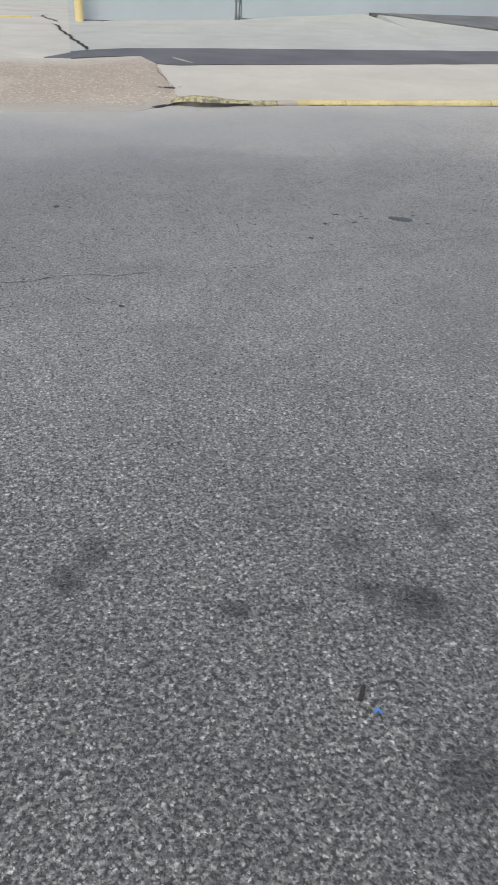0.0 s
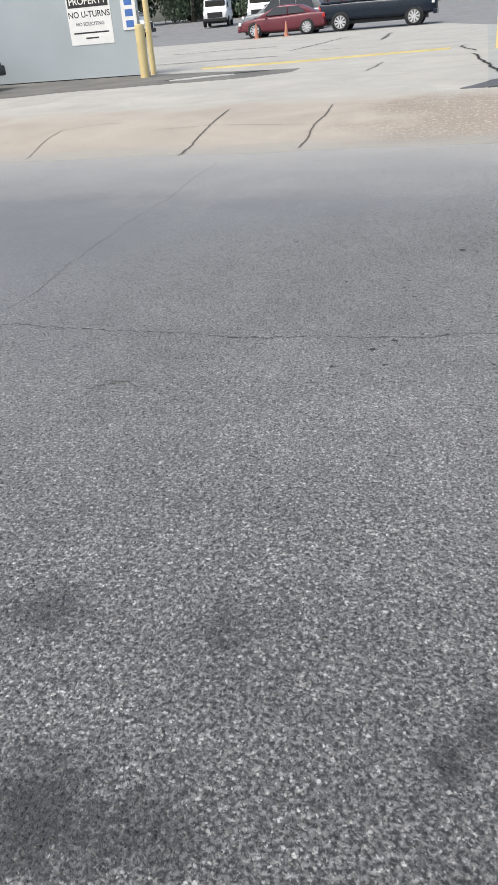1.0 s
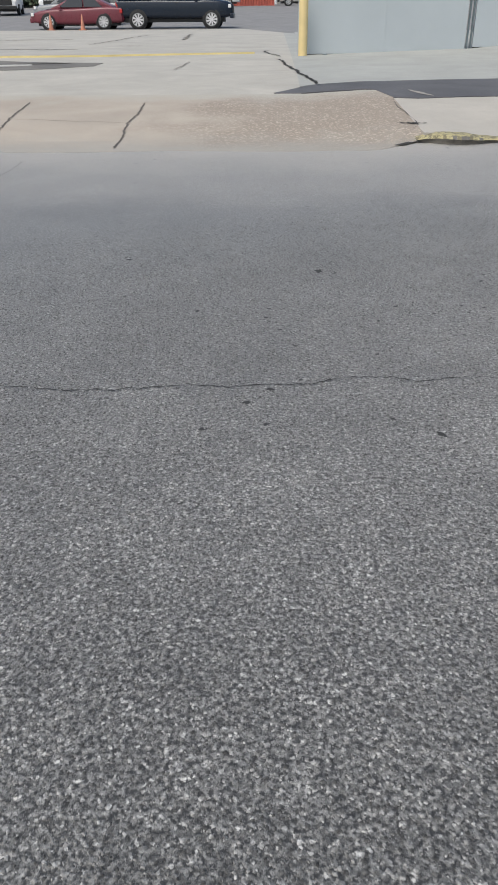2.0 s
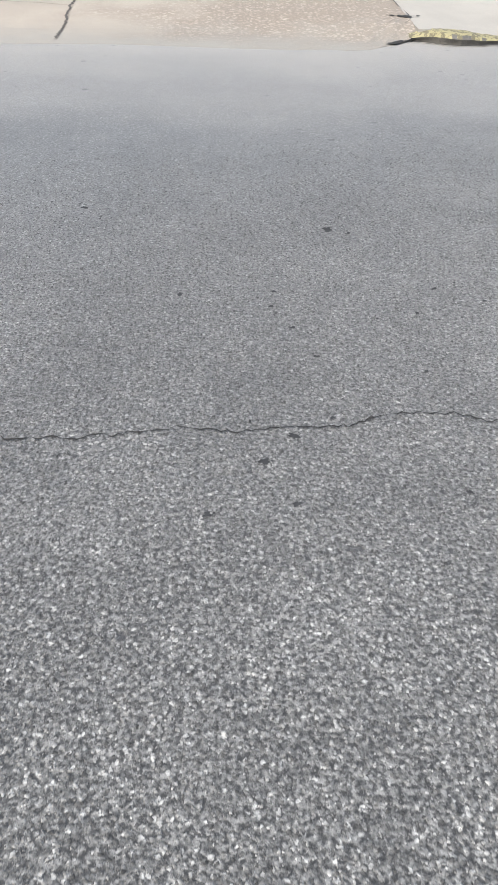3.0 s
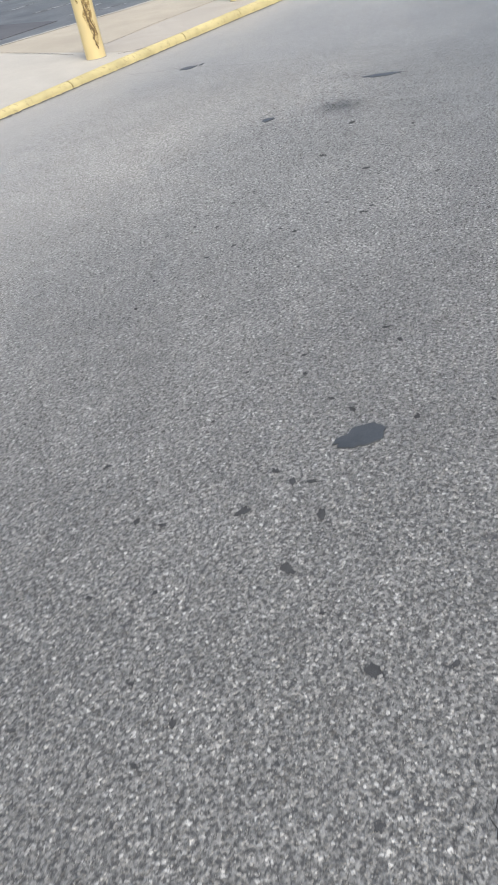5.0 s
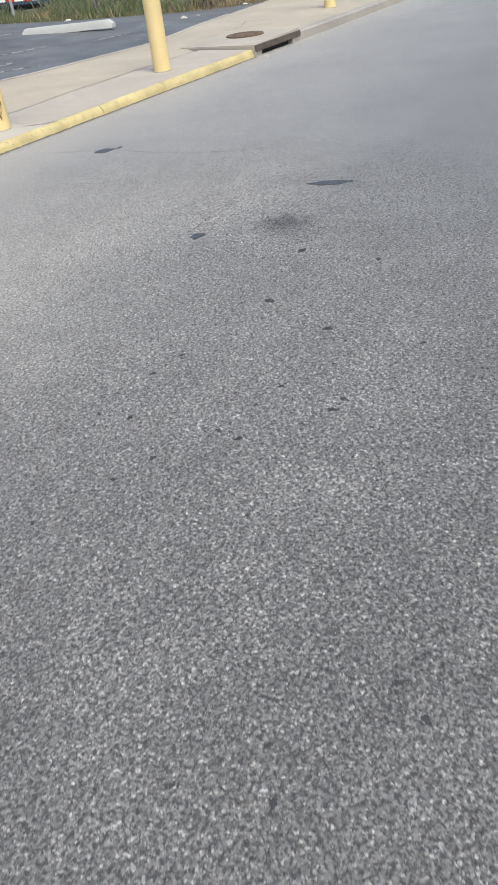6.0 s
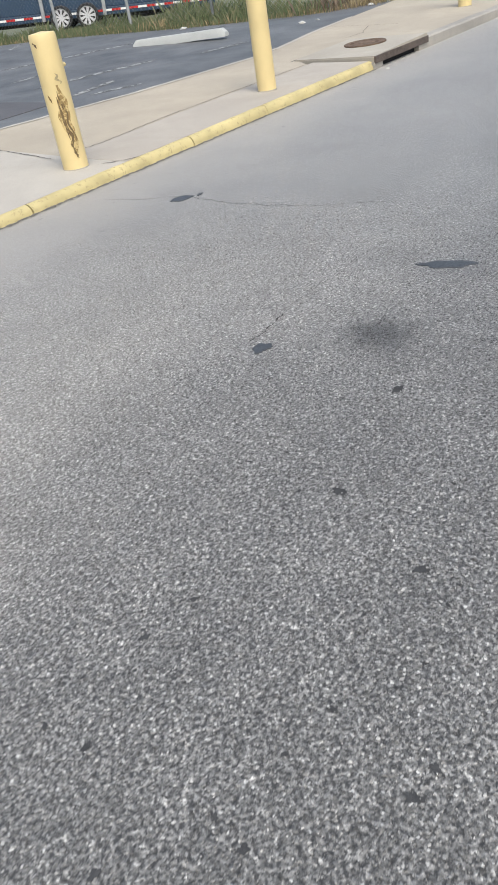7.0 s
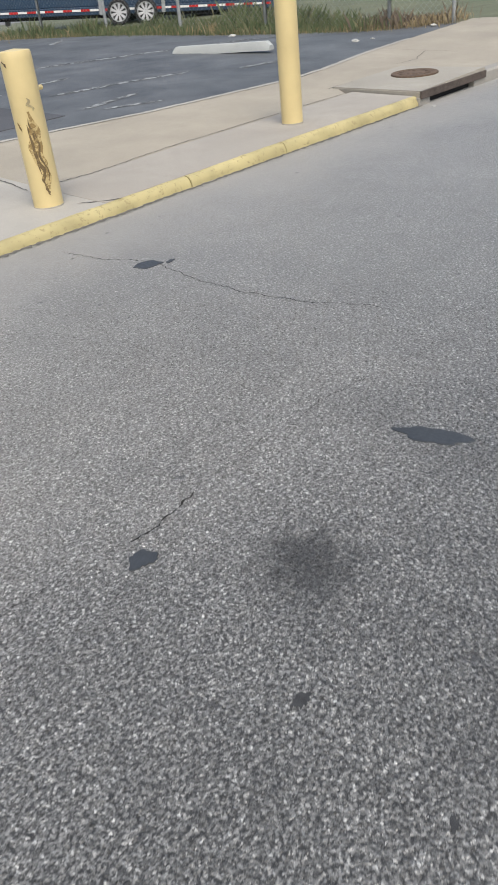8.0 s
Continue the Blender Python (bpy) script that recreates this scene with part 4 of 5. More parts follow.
def panel_wall(name, x0, x1, y, z0, z1, seams, label):
    """A flat steel sheet wall with upright seams, standing on a near-black bar that paints in the shade below."""
    w = tagged(new(name), label, "wall", kind="structure")
    edges = [x0, *seams, x1]
    for a, b in zip(edges, edges[1:]):
        part("panel", boxes(((a + .003, y, z0 + 0.025), (b - .003, y + .07, z1)), bevel=0.004), M_WALL, w)
    for s in seams:
        part("seam", boxes(((s - .012, y - .006, z0 + 0.06), (s + .012, y + .002, z1 - 0.01)), bevel=0.002), M_WALL, w)
    # near-black bar puts the shade below the panels into colour
    part("foot_shade", boxes(((x0 + .02, y + .02, z0 - 0.4), (x1 - .02, y + .05, z0 + 0.06))), M_SHADE, w, "near-black bar as the shade under the panels")
    part("back_rail", boxes(((x0, y + .075, z0 + .3), (x1, y + .13, z0 + .4)), ((x0, y + .075, z1 - .5), (x1, y + .13, z1 - .4))), M_TRIM, w)
    return w


wall_e = panel_wall("wall_east", -.60, 2.86, 19.42, .39, 3.5, [1.13], "pale grey painted steel gate wall panel")
wall_e2 = panel_wall("wall_east_far", 3.02, 10.4, 19.42, .50, 3.6, [6.6], "pale grey painted steel wall beyond the gate joint")
wall_w = panel_wall("wall_west", -24, -8.58, 18.62, .37, 3.4, [-19, -14], "pale grey painted steel wall with a notice")
for x in (2.895, 2.975):
    ob = part("gate_post", boxes(((x - .016, 19.39, .40), (x + .016, 19.46, 3.5)), bevel=0.006), M_TRIM)
    tagged(ob, "thin dark upright post at the gate joint", "post", "gate joint posts")
hinge = bmesh.new()
rod(hinge, (2.86, 19.375, 1.42), (2.86, 19.375, 1.52), .018, 10)
tagged(part("gate_latch", hinge, M_TRIM), "small dark latch on the gate post", "latch")
ob = part("corner_post", boxes(((-.74, 19.40, .36), (-.62, 19.52, 3.5)), bevel=0.01), M_WALL)
tagged(ob, "grey square steel post at the wall corner", "post")
pp = rod(bmesh.new(), (-8.32, 18.5, .35), (-8.32, 18.5, 3.6), .065, 20)
lathe(pp, [(.075, 1.25), (.075, 1.29)], 20, Matrix.Translation((-8.32, 18.5, 0)))
tagged(smooth(part("gate_pole", pp, M_POST)), "slim tall yellow gate pole beside the wall", "pole")


def plate(bm, x0, x1, z0, z1, y, t=0.004):
    return box(bm, (x0, y - t, z0), (x1, y, z1))


def bars(rows, mat, parent, y):
    """Unreadable lines of print as plain bars: x0, x1, z0, z1."""
    for x0, x1, z0, z1 in rows:
        part("print_bar", plate(bmesh.new(), x0, x1, z0, z1, y, 0.0015), mat, parent)


def wall_signs():
    y = 19.416
    s = empty("notice_sign", Matrix(), "white paper notices with faded print on the grey wall", "sign")
    part("sheet", plate(bmesh.new(), -.44, -.14, 1.74, 1.93, y), M_SIGN, s)
    part("sheet", plate(bmesh.new(), -.42, -.16, 1.50, 1.72, y), M_SIGN, s)
    bars([(-.41, -.29, 1.645, 1.69), (-.25, -.16, 1.645, 1.69), (-.41, -.17, 1.56, 1.575)], M_BLACK, s, y - .004)
    bars([(-.44, -.39, 1.90, 1.95), (-.33, -.31, 1.905, 1.925), (-.2, -.16, 1.90, 1.95), (-.40, -.2, 1.80, 1.806), (-.40, -.24, 1.83, 1.836)], M_SHED, s, y - .004)
    part("image_block", plate(bmesh.new(), -.285, -.255, 1.65, 1.685, y - .004, 0.0015), M_SIGN, s)
    r = empty("warning_sign", Matrix(), "small white sign with a faded red border", "sign")
    part("frame", plate(bmesh.new(), 1.81, 2.18, 1.62, 1.83, y), M_FADEDRED, r, "faded red border")
    part("sheet", plate(bmesh.new(), 1.835, 2.155, 1.645, 1.805, y - .004, .002), M_SIGN, r)
    bars([(1.90, 2.10, 1.74, 1.765), (1.88, 2.12, 1.69, 1.72), (1.835, 1.85, 1.645, 1.805), (2.14, 2.155, 1.645, 1.805)], M_FADEDRED, r, y - .006)
    y = 18.616
    p = empty("property_sign", Matrix(), "white metal notice with black lettering on the grey wall", "sign")
    part("sheet", boxes(((-10.34, y - .006, 1.10), (-9.24, y, 2.50)), bevel=.002), M_SIGN, p)
    part("header", plate(bmesh.new(), -10.30, -9.28, 1.86, 2.44, y - .006, .002), M_BLACK, p, "black header panel")
    up = pose(0, 0, 0, 90, 0, 0)
    for words, size, z, mat, yy in (("PRIVATE", .23, 2.20, M_SIGN, y - .009), ("PROPERTY", .20, 1.92, M_SIGN, y - .009), ("NO U-TURNS", .175, 1.66, M_BLACK, y - .007), ("NO SOLICITING", .10, 1.49, M_BLACK, y - .007)):
        text_mesh(words, size, mat, p, Matrix.Translation((-9.79, yy, z)) @ up)
    bars([(-10.24, -9.34, 1.33, 1.36), (-9.95, -9.62, 1.22, 1.25)], M_BLACK, p, y - .007)
    q = empty("number_board", Matrix(), "tall white board with blue bars on the gate corner", "sign")
    part("board", boxes(((-8.97, y - .02, 1.33), (-8.61, y, 2.6)), bevel=.004), M_SIGN, q)
    bars([(-8.88, -8.69, z, z + .14) for z in (1.38, 1.60, 1.82, 2.04, 2.26)], M_BLUE, q, y - .02)
    part("label_strip", plate(bmesh.new(), -8.60, -8.57, 1.4, 1.7, y - .01, .003), M_SHED, q)


wall_signs()

# yellow sill across the gate opening
bm = bmesh.new()
prev = None
for x in np.linspace(-7.4, -1.7, 90):
    y = float(np.interp(x, [-7.4, -5.1, -4.0, -1.7], [19.3, 19.35, 19.7, 20.2])) + wavy(x, .03, 1.2, 3)
    z = height(x, y, False)
    ring = [bm.verts.new((x, y + dy, z + dz)) for dy, dz in ((-.085, -.02), (-.055, .03), (.055, .035), (.085, -.02))]
    if prev:
        for a in range(3):
            bm.faces.new((prev[a], ring[a], ring[a + 1], prev[a + 1]))
    prev = ring
bmesh.ops.recalc_face_normals(bm, faces=bm.faces)
tagged(part("gate_sill", bm, M_STRIPE), "low worn yellow painted sill across the gate opening", "sill")
# sunken pale repair with a dark rim
dr = blob("sunken_repair", -6.5, 16.5, .66, .17, 28, M_REPAIR, None, 4.0, thick=0.02, rough=0.25)
tagged(dr, "sunken pale mortar repair in the driveway", "pavement", kind="structure")
ribbon("rim", [(-7.25, 16.35), (-6.8, 16.62), (-6.2, 16.95), (-5.2, 17.3)], 0.16, M_CRACK_SHADE, dr, 0.012, 0.03, 80.0, side=False)


# ---- vehicles ----
def wheel(parent, x, y, r, w, rim_mat, out):
    """A wheel whose axle lies across the vehicle; out: the side it faces."""
    m = Matrix.Translation((x, y, r)) @ Euler((radians(-90 * out), 0, 0)).to_matrix().to_4x4()
    wh = part("wheel", lathe(bmesh.new(), [(r * .55, -w / 2), (r * .9, -w / 2), (r, -w * .38), (r, w * .38), (r * .93, w / 2), (r * .76, w / 2), (r * .72, w * .40)], 28, m), M_TYRE, parent, "black tyre on its hub")
    smooth(wh)
    bm = lathe(bmesh.new(), [(r * .75, w * .30), (r * .76, w * .48), (r * .68, w * .48), (r * .64, w * .30), (r * .2, w * .28), (.001, w * .28)], 24, m)
    part("rim", bm, M_GALV if rim_mat is M_CHROME else rim_mat, wh)
    bm = bmesh.new()
    for i in range(9):
        k = m @ Euler((0, 0, 2 * math.pi * i / 9)).to_matrix().to_4x4()
        vs = [bm.verts.new(k @ Vector(p)) for p in ((r * .05, -r * .05, w * .40), (r * .70, -r * .13, w * .45), (r * .70, r * .13, w * .45), (r * .05, r * .05, w * .40))]
        bm.faces.new(vs)
    lathe(bm, [(r * .18, w * .34), (r * .18, w * .43), (.001, w * .45)], 14, m)
    part("spokes", bm, rim_mat, wh, "bright metal spokes")


def quad_part(name, pts, mat, parent):
    bm = bmesh.new()
    bm.faces.new([bm.verts.new(p) for p in pts])
    r = bmesh.ops.extrude_face_region(bm, geom=bm.faces[:])
    for v in [g for g in r["geom"] if isinstance(g, bmesh.types.BMVert)]:
        v.co.y *= 0.985
    bmesh.ops.recalc_face_normals(bm, faces=bm.faces)
    return part(name, bm, mat, parent)


def vehicle(name, place, turn, label, category, paint, body, cab, panes, wheels, wr, width, rim=None, extra=None):
    """Body and cab are lofted; panes lie on the cab's sides as (x0, x1, x2, x3, z_low, z_high)."""
    x, y = place
    z = height(x, y, False) if x < 0.1 else height(x, y, True)
    v = empty(name, pose(x, y, z, 0, 0, turn), label, category)
    hw = width / 2
    smooth(part("body", loft(bmesh.new(), [(a, b, c, hw * d) for a, b, c, d in body], 28, 7.0), paint, v), 35)
    smooth(part("cab", loft(bmesh.new(), [(a, b, c, hw * d) for a, b, c, d in cab], 28, 6.0), paint, v), 35)
    for x0, x1, x2, x3, z0, z1, e in panes:
        for s in (-1, 1):
            quad_part("window", [(x0, s * hw * (e + .075), z0), (x1, s * hw * (e + .075), z0), (x2, s * hw * (e + .01), z1), (x3, s * hw * (e + .01), z1)], M_GLASS, v)
    for wx in wheels:
        for s in (-1, 1):
            part("wheel_arch", lathe(bmesh.new(), [(wr * 1.18, -.02), (wr * 1.18, .02)], 24, Matrix.Translation((wx, s * (hw - .03), wr)) @ Euler((radians(90), 0, 0)).to_matrix().to_4x4()), M_BLACKPLASTIC, v)
            wheel(v, wx, s * (hw - .06), wr, .23, rim or M_CHROME, s)
    if extra:
        extra(v, hw)
    return v


def lamps(v, hw, front, rear, zf, zr):
    for s in (-1, 1):
        part("headlight", boxes(((front - .14, s * hw * .78 - .16, zf - .08), (front + .02, s * hw * .78 + .16, zf + .08)), bevel=.03), M_LAMP, v, "clear headlight")
        part("tail_light", boxes(((rear - .02, s * hw * .86 - .10, zr - .10), (rear + .12, s * hw * .86 + .13, zr + .10)), bevel=.03), M_TAIL, v, "red tail light")


def pickup():
    def more(v, hw):
        lamps(v, hw, 2.86, -2.93, .98, 1.02)
        part("grille", boxes(((2.84, -.62, .66), (2.96, .62, 1.05)), bevel=.03), M_BLACKPLASTIC, v)
        part("bumper", boxes(((2.80, -.92, .44), (3.0, .92, .66)), bevel=.05), M_BLUEPAINT, v)
        part("rear_bumper", boxes(((-3.02, -.9, .50), (-2.88, .9, .68)), bevel=.03), M_BLACKPLASTIC, v)
        for s in (-1, 1):
            part("mirror", boxes(((1.02, s * hw - .02 * s - .02, 1.34), (1.16, s * hw + .20 * s + .02, 1.54)) if s > 0 else ((1.02, -hw - .22, 1.34), (1.16, -hw + .04, 1.54)), bevel=.03), M_BLACKPLASTIC, v)
            part("bed_rail", boxes(((-2.85, s * hw * .93 - .05, 1.28), (-1.1, s * hw * .93 + .05, 1.35)), bevel=.02), M_BLUEPAINT, v)
            part("door_handle", boxes(((.05, s * hw * .99 - .02, 1.12), (.2, s * hw * .99 + .02, 1.15)), bevel=.008), M_BLACKPLASTIC, v)
        part("underbody", boxes(((-2.6, -.7, .28), (2.5, .7, .5))), M_BLACKPLASTIC, v)
    body = [(-2.94, .62, 1.24, .9), (-2.88, .50, 1.31, .97), (-1.0, .44, 1.31, 1), (1.2, .42, 1.27, 1), (1.5, .42, 1.30, 1), (2.2, .44, 1.27, .99), (2.7, .50, 1.19, .95), (2.93, .58, 1.06, .84)]
    cab = [(-1.14, 1.1, 1.66, .90), (-1.06, 1.1, 1.88, .87), (-.4, 1.1, 1.94, .87), (.2, 1.1, 1.93, .87), (.55, 1.1, 1.80, .87), (1.46, 1.1, 1.30, .92)]
    panes = [(-.92, -.02, -.06, -.86, 1.33, 1.80, .88), (.08, 1.12, .52, .06, 1.33, 1.80, .88)]
    vehicle("pickup_truck", (-6.33, 45.4), 0, "dark navy crew cab pickup truck with bright wheels", "truck", M_BLUEPAINT, body, cab, panes, (-1.87, 1.88), .40, 2.0, extra=more)


def sedan(place, turn, paint, label, name="car"):
    def more(v, hw):
        lamps(v, hw, 2.30, -2.36, .68, .80)
        part("bumper", boxes(((2.22, -.8, .30), (2.42, .8, .52)), bevel=.06), paint, v)
        part("underbody", boxes(((-2.0, -.7, .16), (2.0, .7, .32))), M_BLACKPLASTIC, v)
        for s in (-1, 1):
            part("mirror", boxes(((.72, s * (hw + .06) - .09, .92), (.86, s * (hw + .06) + .09, 1.04)), bevel=.03), paint, v)
    body = [(-2.42, .42, .80, .78), (-2.32, .30, .98, .92), (-1.6, .24, 1.02, .99), (0, .20, .95, 1), (1.2, .22, .93, 1), (1.9, .26, .84, .96), (2.28, .32, .72, .86), (2.40, .40, .60, .72)]
    cab = [(-1.85, .86, 1.02, .78), (-1.1, .86, 1.36, .76), (-.5, .86, 1.45, .76), (.1, .86, 1.43, .77), (.55, .86, 1.30, .78), (1.28, .84, .96, .84)]
    panes = [(-1.35, -.42, -.42, -.98, 1.0, 1.33, .79), (-.34, .86, .36, -.34, .99, 1.34, .79)]
    return vehicle(name, place, turn, label, "car", paint, body, cab, panes, (-1.40, 1.42), .34, 1.82, extra=more)


def wagon(place, turn, paint, label, name="car", long=4.9, tall=1.75):
    def more(v, hw):
        lamps(v, hw, long / 2 - .1, -long / 2, .85, 1.0)
        part("underbody", boxes(((-2.0, -.7, .2), (2.0, .7, .4))), M_BLACKPLASTIC, v)
        [part("roof_rail", boxes(((-1.6, s * .57 - .025, tall - .02), (.2, s * .57 + .025, tall + .05))), M_BLACKPLASTIC, v) for s in (-1, 1)]
        part("windscreen", boxes(((.62, -.70, 1.12), (1.0, .70, 1.45)), bevel=.08), M_GLASS, v)
    h = long / 2
    body = [(-h, .45, 1.05, .86), (-h + .1, .34, 1.10, .96), (0, .26, 1.08, 1), (1.2, .28, 1.06, 1), (h - .35, .32, .98, .95), (h, .42, .74, .8)]
    cab = [(-h + .05, .95, 1.3, .88), (-h + .3, .95, tall - .03, .86), (-.6, .95, tall, .86), (.3, .95, tall - .04, .86), (1.35, .95, 1.1, .9)]
    panes = [(-h + .45, -.95, -1.0, -h + .6, 1.12, tall - .14, .87), (-.87, .02, .0, -.9, 1.12, tall - .12, .87), (.1, 1.0, .5, .08, 1.12, tall - .15, .87)]
    return vehicle(name, place, turn, label, "car", paint, body, cab, panes, (-1.42, 1.45), .37, 1.9, extra=more)


def van(place, turn, label, long=5.6, tall=2.5, name="van", bus=False):
    h = long / 2

    def more(v, hw):
        lamps(v, hw, h - .06, -h, .85, 1.1)
        part("windscreen", boxes(((h - 1.05, -hw * .80, 1.25), (h - .62, hw * .80, tall - .55)), bevel=.10), M_GLASS, v)
        part("grille", boxes(((h - .08, -.6, .60), (h + .03, .6, .98)), bevel=.03), M_BLACKPLASTIC, v)
        part("bumper", boxes(((h - .12, -hw * .92, .34), (h + .10, hw * .92, .58)), bevel=.05), M_BLACKPLASTIC, v)
        part("rear_window", boxes(((-h - .012, -hw * .6, 1.35), (-h + .1, hw * .6, tall - .55)), bevel=.03), M_GLASS, v)
        part("underbody", boxes(((-h + .3, -.7, .25), (h - .3, .7, .45))), M_BLACKPLASTIC, v)
    body = [(-h, .42, 1.2, .94), (-h + .08, .36, 1.25, .99), (0, .34, 1.25, 1), (h - .9, .36, 1.25, 1), (h - .3, .40, 1.12, .95), (h, .48, .95, .84)]
    cab = [(-h, 1.0, tall - .15, .92), (-h + .12, 1.0, tall, .92), (h - 1.9, 1.0, tall, .92), (h - 1.25, 1.0, tall - .22, .92), (h - .55, 1.0, 1.3, .93)]
    panes = [(h - 1.75, h - .95, h - 1.25, h - 1.75, 1.3, tall - .55, .92)]
    if bus:
        panes += [(-h + .35 + i * .88, -h + 1.13 + i * .88, -h + 1.13 + i * .88, -h + .35 + i * .88, 1.32, tall - .42, .915) for i in range(int((long - 2.3) / .88))]
    return vehicle(name, place, turn, label, "bus" if bus else "van", M_WHITEPAINT, body, cab, panes, (-h + 1.1, h - 1.0), .36, 2.0, rim=M_GALV, extra=more)


pickup()
sedan((-11.35, 45.2), 180, M_REDPAINT, "maroon four-door sedan parked behind a traffic cone")
wagon((-12.6, 50.5), 180, M_GREYPAINT, "grey sport utility car with dark windows", long=4.9, tall=1.8)
wagon((-11.3, 54.0), 180, M_REDPAINT, "red small utility car half hidden behind others", long=4.4, tall=1.65)
van((-17.2, 64.0), -84, "white passenger van with a high roof facing the gate", tall=2.5)
van((-7.9, 86), 180, "white shuttle bus with a row of dark windows", long=6.4, tall=2.75, name="shuttle_bus", bus=True)
van((-22.2, 68), -78, "white cargo van with a dark grille facing the gate", tall=2.4)
van((1.9, 88), 180, "white van partly hidden behind the wall", tall=2.3)
van((-27.1, 58.0), 0, "white van partly hidden behind the gate pole", tall=2.2)
van((-19.4, 92), -70, "white box van in front of the garage", tall=3.2)
sedan((-13.75, 16.35), 0, M_BLUEPAINT, "dark navy car parked along the grey wall")


def cone(x, y):
    c = empty("traffic_cone", pose(x, y, height(x, y, False)), "orange traffic cone on a square foot", "traffic cone", "traffic cones")
    part("foot", boxes(((-.18, -.18, 0), (.18, .18, .03)), bevel=.01), M_CONE, c)
    smooth(part("body", lathe(bmesh.new(), [(.115, .03), (.024, .68), (.018, .69)], 20), M_CONE, c))


cone(-12.5, 43.6)
cone(-10.85, 43.4)


# ---- far side of the rear lot ----
def container(x0, x1, y, z, tall):
    c = empty("shipping_container", Matrix(), "rusty red steel shipping container", "container")
    bm = bmesh.new()
    n = int((x1 - x0) / .14)
    prev = None
    for i in range(n * 2 + 1):
        x = x0 + (x1 - x0) * i / (n * 2)
        yy = y - (.04 if (i // 2) % 2 else 0)
        pair = [bm.verts.new((x, yy, z + .15)), bm.verts.new((x, yy, z + tall - .12))]
        if prev:
            bm.faces.new((prev[0], pair[0], pair[1], prev[1]))
        prev = pair
    box(bm, (x0, y + .02, z + .1), (x1, y + 2.4, z + tall - .05))
    part("corrugated_side", bm, M_CONTAINER, c)
    part("rail", boxes(((x0 - .03, y - .06, z), (x1 + .03, y + 2.4, z + .16)), ((x0 - .03, y - .06, z + tall - .13), (x1 + .03, y + .04, z + tall)), bevel=.01), M_CONTAINER, c)
    part("marking", boxes(((x1 - 1.3, y - .062, z + tall - .45), (x1 - .25, y - .058, z + tall - .3)), ((x0 + 2.4, y - .062, z + tall * .35), (x0 + 2.9, y - .058, z + tall * .62))), M_WHITEPAINT, c, "faded white marking")


container(-13.8, -1.3, 90.0, 2.25, 2.7)


def garage():
    g = empty("garage_building", Matrix(), "long garage with brown upper siding and pale roller doors", "building")
    y, z = 104.0, 2.4
    part("wall", boxes(((-29, y, z - .3), (-.6, y + 14, z + 4.2))), M_CREAM, g)
    bm = bmesh.new()
    for i in range(46):
        box(bm, (-29.3 + i * .64, y - .32, z + 4.0), (-29.3 + i * .64 + .60, y - .05, z + 9.5))
    part("upper_siding", bm, M_BROWN, g, "brown ribbed metal siding")
    part("siding_back", boxes(((-29.3, y - .1, z + 3.95), (-.3, y + 14, z + 9.45))), M_BROWN, g)
    part("roof", boxes(((-29.8, y - .6, z + 9.45), (.2, y + 14.4, z + 9.7))), M_SHED, g)
    for i, x in enumerate((-25.5, -20.4, -14.4, -9.4, -4.6)):
        paint = M_CREAM if i % 2 else M_WHITEPAINT
        d = part("roller_door", boxes(((x - 1.7, y - .03, z), (x + 1.7, y - .01, z + 3.6))), paint, g)
        for k in range(12):
            part("slat", boxes(((x - 1.69, y - .06, z + .3 * k), (x + 1.69, y - .032, z + .3 * k + .285))), paint, d)
        part("door_frame", boxes(((x - 1.9, y - .1, z), (x - 1.72, y + .02, z + 3.8)), ((x + 1.72, y - .1, z), (x + 1.9, y + .02, z + 3.8)), ((x - 1.9, y - .1, z + 3.6), (x + 1.9, y + .02, z + 3.8))), M_SHED, g)
    part("canopy", boxes(((-24, y - 2.4, z + 3.6), (-19, y - .1, z + 3.95))), M_WHITEPAINT, g, "pale flat canopy")
    part("canopy", boxes(((-15.5, y - 2.0, z + 3.3), (-3.5, y - .1, z + 3.5))), M_WHITEPAINT, g, "pale flat canopy")


garage()


def pole(x, y, tall, r, mat, label):
    z = height(x, y, False)
    bm = lathe(bmesh.new(), [(r * 1.15, 0), (r, .3), (r * .8, tall)], 12, Matrix.Translation((x, y, z - .1)))
    tagged(smooth(part("pole", bm, mat)), label, "pole")


pole(-19.6, 78, 9, .16, M_GALV, "grey steel pole in the rear lot")
pole(-12.2, 78, 9, .15, M_GALV, "grey steel pole in the rear lot")
pole(-3.9, 99, 12, .55, M_WHITEPAINT, "thick white steel mast in front of the garage")
pole(-1.3, 99, 12, .3, M_WHITEPAINT, "white steel mast in front of the garage")
for xa, xb in ((-7.2, -5.0), (-2.6, -.8)):
    bm = rod(bmesh.new(), (xa, 98.5, height(xa, 98.5, False) - .1), (xb, 98.5, 9.5), .12)
    tagged(part("brace", bm, M_WHITEPAINT), "slanting white steel brace beside the mast", "brace")


def shed():
    s = empty("shed", Matrix(), "dim grey open shed behind the parked vans", "shed")
    part("roof", boxes(((-37, 96, 6.6), (-27, 104, 6.9))), M_SHED, s)
    for x in (-36.6, -33.5, -30.4, -27.4):
        part("post", boxes(((x - .12, 96.2, 2.3), (x + .12, 96.44, 6.6))), M_SHED, s)
    part("back_wall", boxes(((-37, 103.8, 2.2), (-27, 104, 6.6))), M_SHED, s)


shed()


